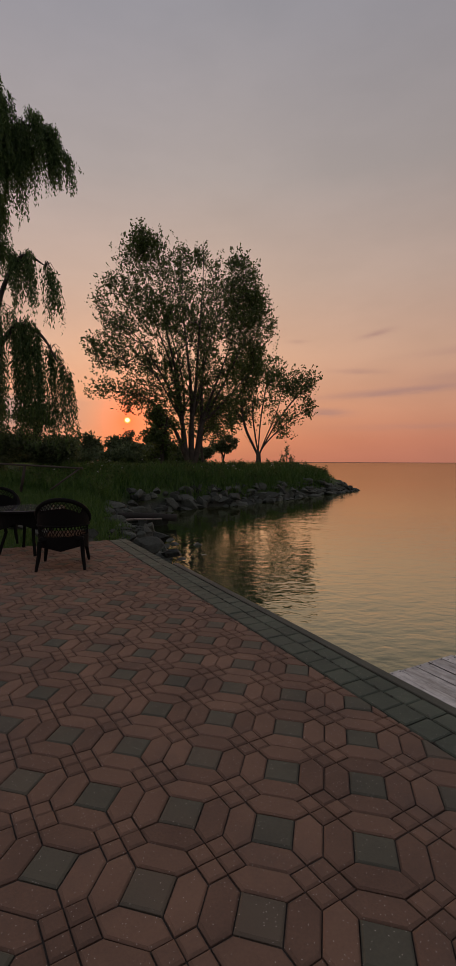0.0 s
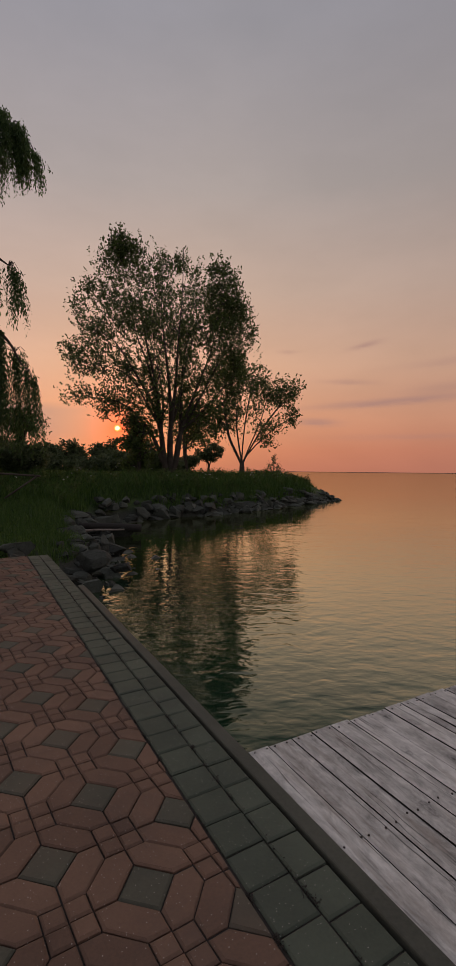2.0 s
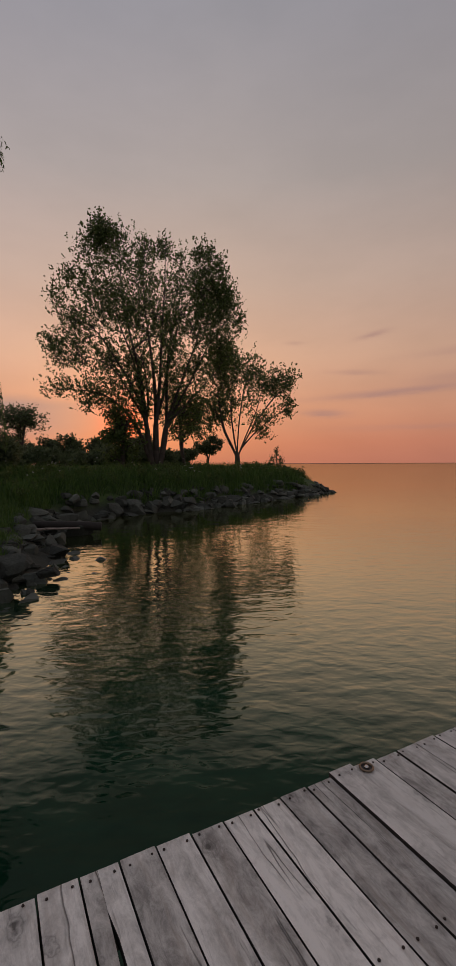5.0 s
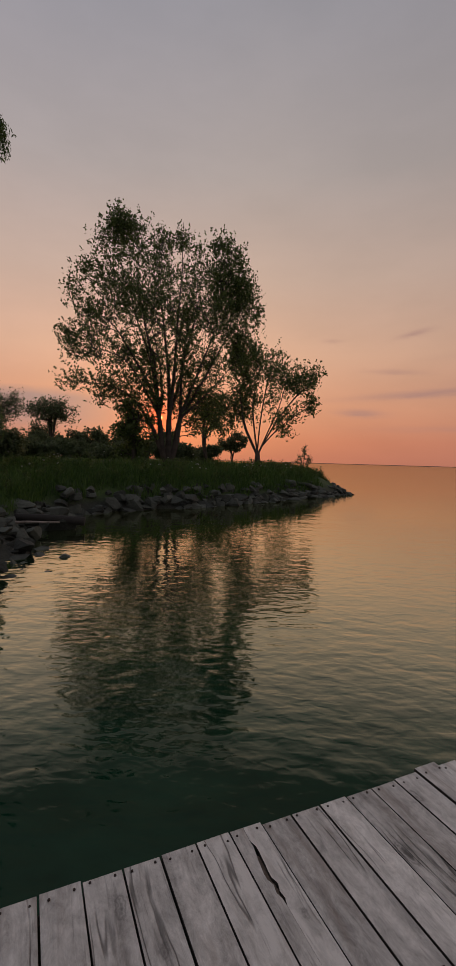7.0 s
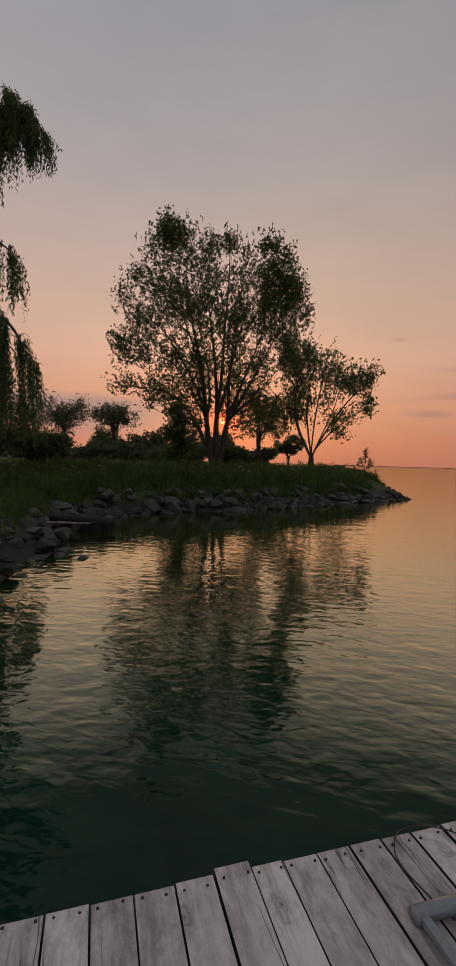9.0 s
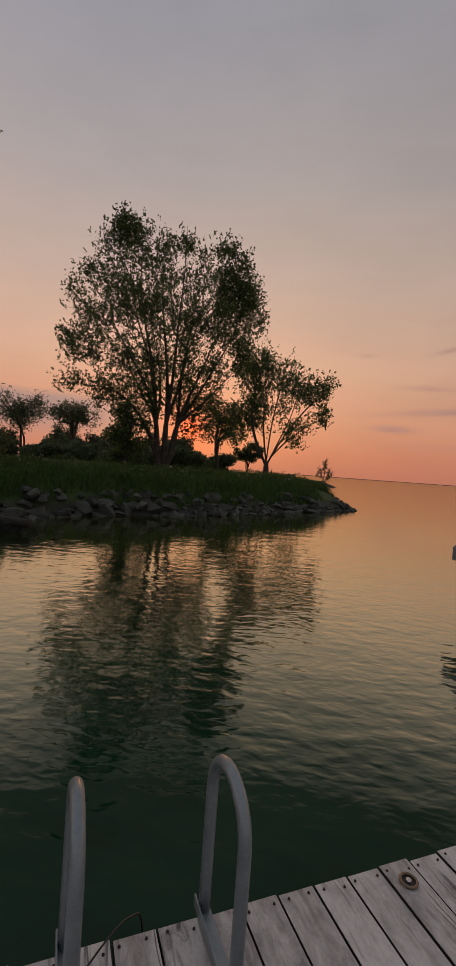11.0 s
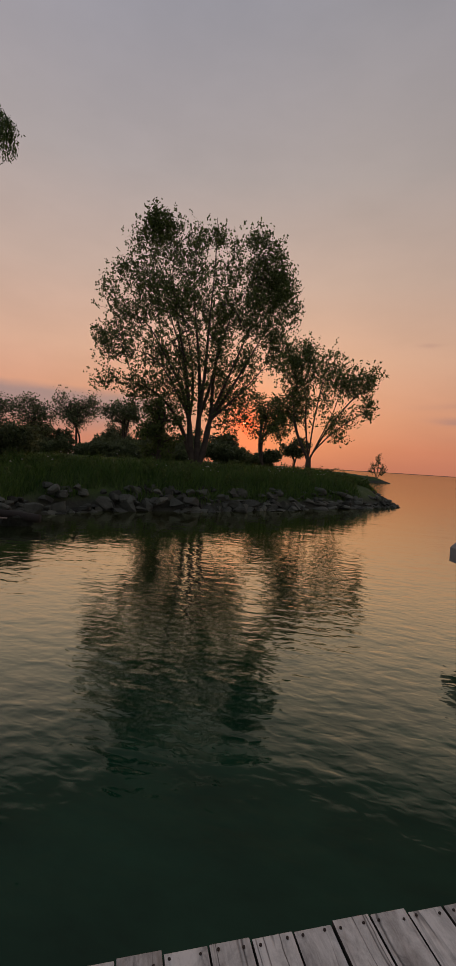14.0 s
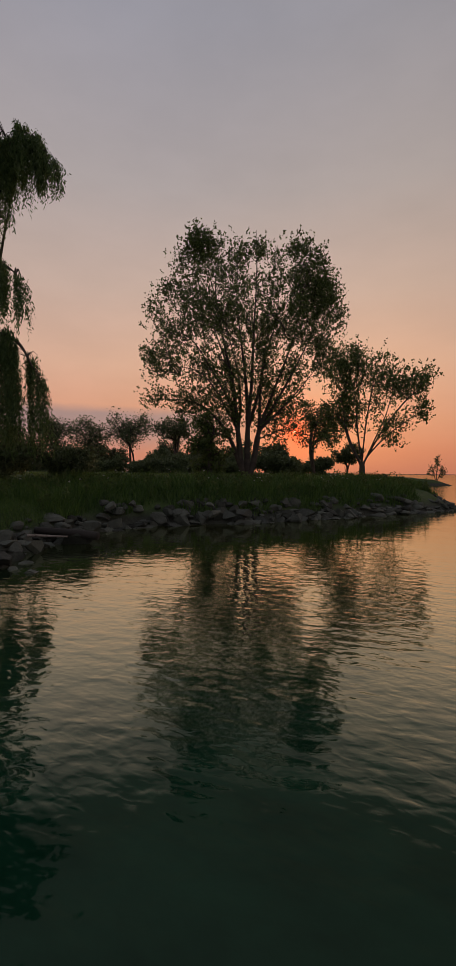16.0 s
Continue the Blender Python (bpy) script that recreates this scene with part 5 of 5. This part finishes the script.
            line = np.stack([s[0] + out[0] * np.sqrt(t) + drift[0] * t, s[1] + out[1] * np.sqrt(t) + drift[1] * t, s[2] - ln * t ** 1.15], 1)
            v2, f2 = leaf_cloud(rng, line, (0.045, 0.045, 0.05), 1, 0.20, 0.28, 2.4)
            lv.append(v2)
            lf.append(f2 + offset)
            offset += len(v2)
    fv, ff = frustums(nodes, parents, radii.tolist(), 8)
    k0 = len(fv)
    gv, gf = frustums(twigs_n, twigs_p, [0.014] * len(twigs_n), 4)
    solid("trunk", fv + gv, ff + [tuple(i + k0 for i in q) for q in gf], M_BARK, tree, smooth=True)
    mesh_fast("crown", np.concatenate(lv), np.concatenate(lf), M_WILLOW, tree)
    return tree


build_willow()


build_rubble()


# ---- grass ----
def blades(rng, px, py, low, high, width, lean=0.35):
    m = len(px)
    pz = ground_z(px, py) - 0.03
    h = rng.uniform(low, high, m)
    a = rng.uniform(0, math.tau, m)
    tilt = rng.normal(0, lean, (m, 2)) * h[:, None]
    side = np.stack([np.cos(a), np.sin(a), np.zeros(m)], 1) * (width * rng.uniform(0.6, 1.3, m))[:, None]
    root = np.stack([px, py, pz], 1)
    mid = root + np.stack([tilt[:, 0] * 0.35, tilt[:, 1] * 0.35, h * 0.6], 1)
    top = root + np.stack([tilt[:, 0], tilt[:, 1], h], 1)
    verts = np.stack([root - side, root + side, mid - side * 0.8, mid + side * 0.8, top], 1).reshape(-1, 3)
    k = np.arange(m)[:, None] * 5
    faces = np.concatenate([k + np.array([[0, 1, 3]]), k + np.array([[0, 3, 2]]), k + np.array([[2, 3, 4]])], 1).reshape(-1, 3)
    return verts, faces


def build_grass():
    rng = np.random.default_rng(14)
    # tall weeds along the bank
    m = 145000
    px, py = rng.uniform(-12, 15, m), rng.uniform(17, 56, m)
    d = inland(px, py)
    keep = (np.hypot(px - 14.0, py - 47.2) > 4.2) & (d > 1.0 + 0.45 * np.sin(px * 1.3) * np.sin(py * 0.9 + 1.0)) & (d < 7.0) & (rng.uniform(0, 1, m) < np.clip(1.3 - d / 9, 0.1, 1)) & (py > 22)
    v, f = blades(rng, px[keep], py[keep], 0.22, 0.78, 0.020)
    tagged(mesh_fast("tall_grass", v, f, M_GRASS, None), "tall weeds and grass along the rocky bank", "grass", kind="stuff")
    # rough grass between the patio and the bank
    m = 60000
    px, py = rng.uniform(-14, -2, m), rng.uniform(10, 25, m)
    d = inland(px, py)
    s = (px - CORNER.x) * WALL.x + (py - CORNER.y) * WALL.y
    keep = (d > 1.2) & (s > PATIO_FAR + 0.5)
    v, f = blades(rng, px[keep], py[keep], 0.10, 0.36, 0.009)
    tagged(mesh_fast("lawn_grass", v, f, M_GRASS, None), "rough dark green lawn beside the patio", "grass", kind="stuff")
    # leafy weeds standing in the tall grass
    m = 900
    px, py = rng.uniform(-11, 14, m), rng.uniform(22, 52, m)
    d = inland(px, py)
    keep = (d > 1.5) & (d < 6.5) & (np.hypot(px - 14.0, py - 47.2) > 4.0)
    px, py = px[keep], py[keep]
    pz = ground_z(px, py)
    t = rng.uniform(0.1, 1.0, (len(px), 9))
    tall = rng.uniform(0.4, 1.0, (len(px), 1))
    stalks = np.stack([px[:, None] + rng.normal(0, 0.10, t.shape), py[:, None] + rng.normal(0, 0.10, t.shape), pz[:, None] + t * tall], -1).reshape(-1, 3)
    v, f = leaf_cloud(rng, stalks, (0.07, 0.07, 0.05), 4, 0.17, 0.4, -0.6)
    tagged(mesh_fast("bank_weeds", v, f, M_LEAF, None), "leafy weeds growing among the bank grass", "weeds", kind="stuff")
    # pale flower heads among the weeds
    m = 420
    px, py = rng.uniform(-10, 12, m), rng.uniform(23, 46, m)
    d = inland(px, py)
    keep = (d > 2.2) & (d < 7.5) & (np.sin(px * 0.9) * np.sin(py * 0.7 + 2.0) > 0.05)
    px, py = px[keep], py[keep]
    heads = np.stack([px, py, ground_z(px, py) + rng.uniform(0.5, 0.95, len(px))], 1)
    v, f = leaf_cloud(rng, heads, (0.035, 0.035, 0.012), 14, 0.035, 0.9)
    tagged(mesh_fast("bank_flowers", v, f, M_FLOWER, None), "small whitish flower heads among the weeds", "flowers", kind="stuff")
    # meadow
    m = 120000
    r = rng.uniform(0, 1, m)
    px, py = rng.uniform(-45, 8, m), 11 + 55 * r ** 1.5
    d = inland(px, py)
    s = (px - CORNER.x) * WALL.x + (py - CORNER.y) * WALL.y
    keep = (d > 2.0) & (s > PATIO_FAR + 0.5) & (px > -9 - (py - 9) * 0.75)
    v, f = blades(rng, px[keep], py[keep], 0.04, 0.17, 0.014)
    tagged(mesh_fast("meadow_grass", v, f, M_MEADOW, None), "short green meadow grass behind the shore", "grass", kind="stuff")


build_grass()


def build_moss():
    """Small tufts and dirt in the seams along the patio's edge."""
    rng = np.random.default_rng(33)
    m = 260
    s = rng.uniform(-2.5, PATIO_FAR, m)
    o = np.array([-0.449, -0.265, -0.262])[rng.integers(0, 3, m)] + rng.normal(0, 0.003, m)
    at = np.stack([CORNER.x + WALL.x * s + OUT.x * o, CORNER.y + WALL.y * s + OUT.y * o, np.full(m, -0.006)], 1)
    v, f = leaf_cloud(rng, at, (0.010, 0.010, 0.003), 22, 0.008, 0.6, -0.2)
    tagged(mesh_fast("moss", v, f, M_BED, None), "dark dirt and dry moss in the paver seams", "moss", kind="stuff")


build_moss()


# ---- garden furniture ----
def build_chair(m, label):
    """Black wicker armchair with a barrel back, facing +y."""
    chair = empty("wicker_chair", m, label, "chair", "wicker chairs")
    rx, ry = 0.335, 0.32

    def rim_z(a):
        return 0.63 + 0.34 * max(0.0, math.cos(a * 0.82)) ** 1.2

    def at(a, z, r=1.0):
        lean = 0.10 * max(0.0, z - 0.42) * max(0.0, math.cos(a))
        return (math.sin(a) * rx * r * (1 + 0.12 * (z - 0.3)), -math.cos(a) * ry * r - lean, z)

    turns = [radians(-112 + 8 * k) for k in range(29)]

    def shell(name, low, high, span):
        """A woven wall between two heights over the headings within span."""
        cols = [a for a in turns if abs(a) <= span]
        bm = bmesh.new()
        grid = [[[bm.verts.new(at(a, z, r)) for z in (low(a), high(a))] for r in (1.0, 0.94)] for a in cols]
        for p, q in zip(grid, grid[1:]):
            for k in range(2):
                bm.faces.new((p[k][0], q[k][0], q[k][1], p[k][1]))
                bm.faces.new((p[0][k], p[1][k], q[1][k], q[0][k]))
        for p in (grid[0], grid[-1]):
            bm.faces.new((p[0][0], p[0][1], p[1][1], p[1][0]))
        return part(name, bm, M_WICKER, chair)

    def lattice(name, low, high, span, count):
        bm = bmesh.new()
        for k in range(count):
            a = -span + 2 * span * (k + 0.5) / count
            for lean in (-0.13, 0.13):
                tube_bm([at(a - lean, low(a - lean), 0.97), at(a + lean, high(a + lean), 0.97)], 0.0065, 5, bm)
        return part(name, bm, M_WICKER, chair)

    arch = radians(56)
    shell("side_wall", lambda a: 0.30, lambda a: 0.46, radians(113))
    shell("backrest", lambda a: 0.60, lambda a: rim_z(a) - (0.12 if abs(a) < arch else 0.0), radians(113))
    lattice("top_lattice", lambda a: rim_z(a) - 0.125, lambda a: rim_z(a) - 0.01, arch, 13)
    lattice("lower_lattice", lambda a: 0.455, lambda a: 0.605, radians(108), 26)
    part("rim", tube_bm([at(a, rim_z(a)) for a in turns], 0.030, 8), M_WICKER, chair, smooth=True)
    part("band", tube_bm([at(a, 0.60) for a in turns], 0.016, 6), M_WICKER, chair, smooth=True)
    part("seat", box_bm((2 * rx - 0.08, 2 * ry, 0.07), (0, 0.05, 0.415), 0.025), M_WICKER, chair)
    # scalloped skirt hanging below the seat
    bm = bmesh.new()
    ring = [(math.sin(a) * rx, -math.cos(a) * ry + (0.05 if math.cos(a) < 0 else 0.0), 0.255 + 0.045 * abs(math.sin(2 * a))) for a in (k * math.tau / 40 for k in range(40))]
    rows = [[bm.verts.new((x * f, y * f, z)) for x, y, z0 in ring for z in [z0 if low else 0.33]] for f, low in ((1.0, False), (1.0, True), (0.95, True), (0.95, False))]
    for p, q in zip(rows, rows[1:] + rows[:1]):
        for k in range(40):
            bm.faces.new((p[k], p[(k + 1) % 40], q[(k + 1) % 40], q[k]))
    part("skirt", bm, M_WICKER, chair)
    for sx in (-1, 1):
        for sy in (-1, 1):
            x, y = sx * (rx - 0.06), sy * (ry - 0.05)
            part("leg", tube_bm([(x, y, 0.40), (x + sx * 0.012, y + sy * 0.02, 0.2), (x + sx * 0.04, y + sy * 0.08, 0.0)], [0.032, 0.028, 0.02], 8), M_WICKER, chair)
    return chair


build_chair(pose(-2.22, 6.85, 0.0, 0, 0, 12), "black wicker armchair drawn up to a patio table")
build_chair(pose(-4.1, 8.75, 0.0, 0, 0, 205), "black wicker armchair at the patio table, side on")


def build_table():
    table = empty("patio_table", Matrix.Translation((-3.15, 7.85, 0.0)), "black wicker patio table with a glass top", "table")
    bm = bmesh.new()
    bmesh.ops.create_cone(bm, cap_ends=True, segments=40, radius1=0.56, radius2=0.56, depth=0.012, matrix=Matrix.Translation((0, 0, 0.725)))
    glass, n, bsdf = material("table_glass")
    n.put(bsdf, "Base_Color", (0.20, 0.20, 0.20, 1))
    n.put(bsdf, "Roughness", 0.05)
    n.put(bsdf, "Coat_Weight", 1.0)
    part("glass_top", bm, glass, table, "dark shiny glass top")
    part("rim", tube_bm([(0.55 * math.cos(a), 0.55 * math.sin(a), 0.70) for a in (k * math.tau / 36 for k in range(36))], 0.025, 8, closed=True), M_WICKER, table, smooth=True)
    skirt = [(0.50 * math.cos(a), 0.50 * math.sin(a)) for a in (k * math.tau / 36 for k in range(36))]
    v = [(x, y, 0.70) for x, y in skirt] + [(x * 0.9, y * 0.9, 0.46 + 0.05 * math.cos(4 * i * math.tau / 36)) for i, (x, y) in enumerate(skirt)]
    solid("skirt", v + [(x * 0.95, y * 0.95, z) for x, y, z in v], [(i, (i + 1) % 36, 36 + (i + 1) % 36, 36 + i) for i in range(36)] + [(72 + i, 108 + i, 108 + (i + 1) % 36, 72 + (i + 1) % 36) for i in range(36)] + [(36 + i, 36 + (i + 1) % 36, 108 + (i + 1) % 36, 108 + i) for i in range(36)], M_WICKER, table)
    for k in range(4):
        a = k * math.pi / 2 + 0.6
        part("leg", tube_bm([(0.42 * math.cos(a), 0.42 * math.sin(a), 0.70), (0.34 * math.cos(a), 0.34 * math.sin(a), 0.35), (0.45 * math.cos(a), 0.45 * math.sin(a), 0.0)], 0.026, 8), M_WICKER, table)
    return table


build_table()


def build_rail():
    fence = empty("rail_fence", Matrix.Translation((-7.6, 19.4, 0.2)), "old wooden rail fence at the edge of the lawn", "fence")
    inv = fence.matrix_world.inverted()
    for pts, r, name in (([(-10.2, 19.7, 1.42), (-5.8, 19.2, 1.20)], 0.04, "rail"), ([(-5.9, 19.25, 1.22), (-6.9, 18.6, 0.35)], 0.035, "brace"), ([(-8.3, 19.5, 1.36), (-8.5, 19.5, 0.2)], 0.06, "post")):
        ob = part(name, tube_bm(pts, r, 8), M_BARK, fence, smooth=True)
        ob.matrix_basis = inv
    return fence


build_rail()


def build_house(x, y, w, d, h, turn, label):
    z = float(ground_z(np.array([x]), np.array([y]))[0])
    house = empty("house", Matrix.Translation((x, y, z)) @ Matrix.Rotation(radians(turn), 4, "Z"), label, "house", "far houses")
    part("wall", box_bm((w, d, h), (0, 0, h / 2), 0.02), M_HOUSE, house)
    bm = bmesh.new()
    e = 0.4
    v = [(-w / 2 - e, -d / 2 - e, h), (w / 2 + e, -d / 2 - e, h), (w / 2 + e, d / 2 + e, h), (-w / 2 - e, d / 2 + e, h), (-w / 2 - e, 0, h + 1.5), (w / 2 + e, 0, h + 1.5)]
    vs = [bm.verts.new(p) for p in v]
    for f in ((0, 1, 5, 4), (2, 3, 4, 5), (1, 2, 5), (3, 0, 4), (3, 2, 1, 0)):
        bm.faces.new([vs[i] for i in f])
    part("roof", bm, M_ROOF, house)
    for k in (-0.3, 0.05, 0.33):
        win = part("window", box_bm((1.0, 0.06, 1.1), (k * w, -d / 2 - 0.02, h * 0.55), 0.01), M_HOUSE, house)
        pane = part("pane", box_bm((0.85, 0.03, 0.95), (k * w, -d / 2 - 0.055, h * 0.55)), M_PANE, win)
    return house


build_house(-68, 112, 7, 5, 2.6, 30, "small pale house with a dark roof beyond the meadow")
build_house(-82, 104, 6, 5, 2.2, 35, "low shed with a dark roof under the trees")

# ---- paver pieces last ----
for nm, mt, vv, ff, place, tl in PATIO_NEAR:
    piece = solid(nm, vv, ff, mt, PATIO)
    piece.matrix_basis = Matrix.Translation(place) @ Euler((tl[0], tl[1], 0)).to_matrix().to_4x4()
for nm, mt in (("red_paver_field", M_RED), ("grey_paver_field", M_GREY), ("edge_paver_course", M_EDGE)):
    vv, ff = PATIO_REST[mt.name]
    if vv:
        tagged(solid(nm, vv, ff, mt, PATIO), kind="stuff")
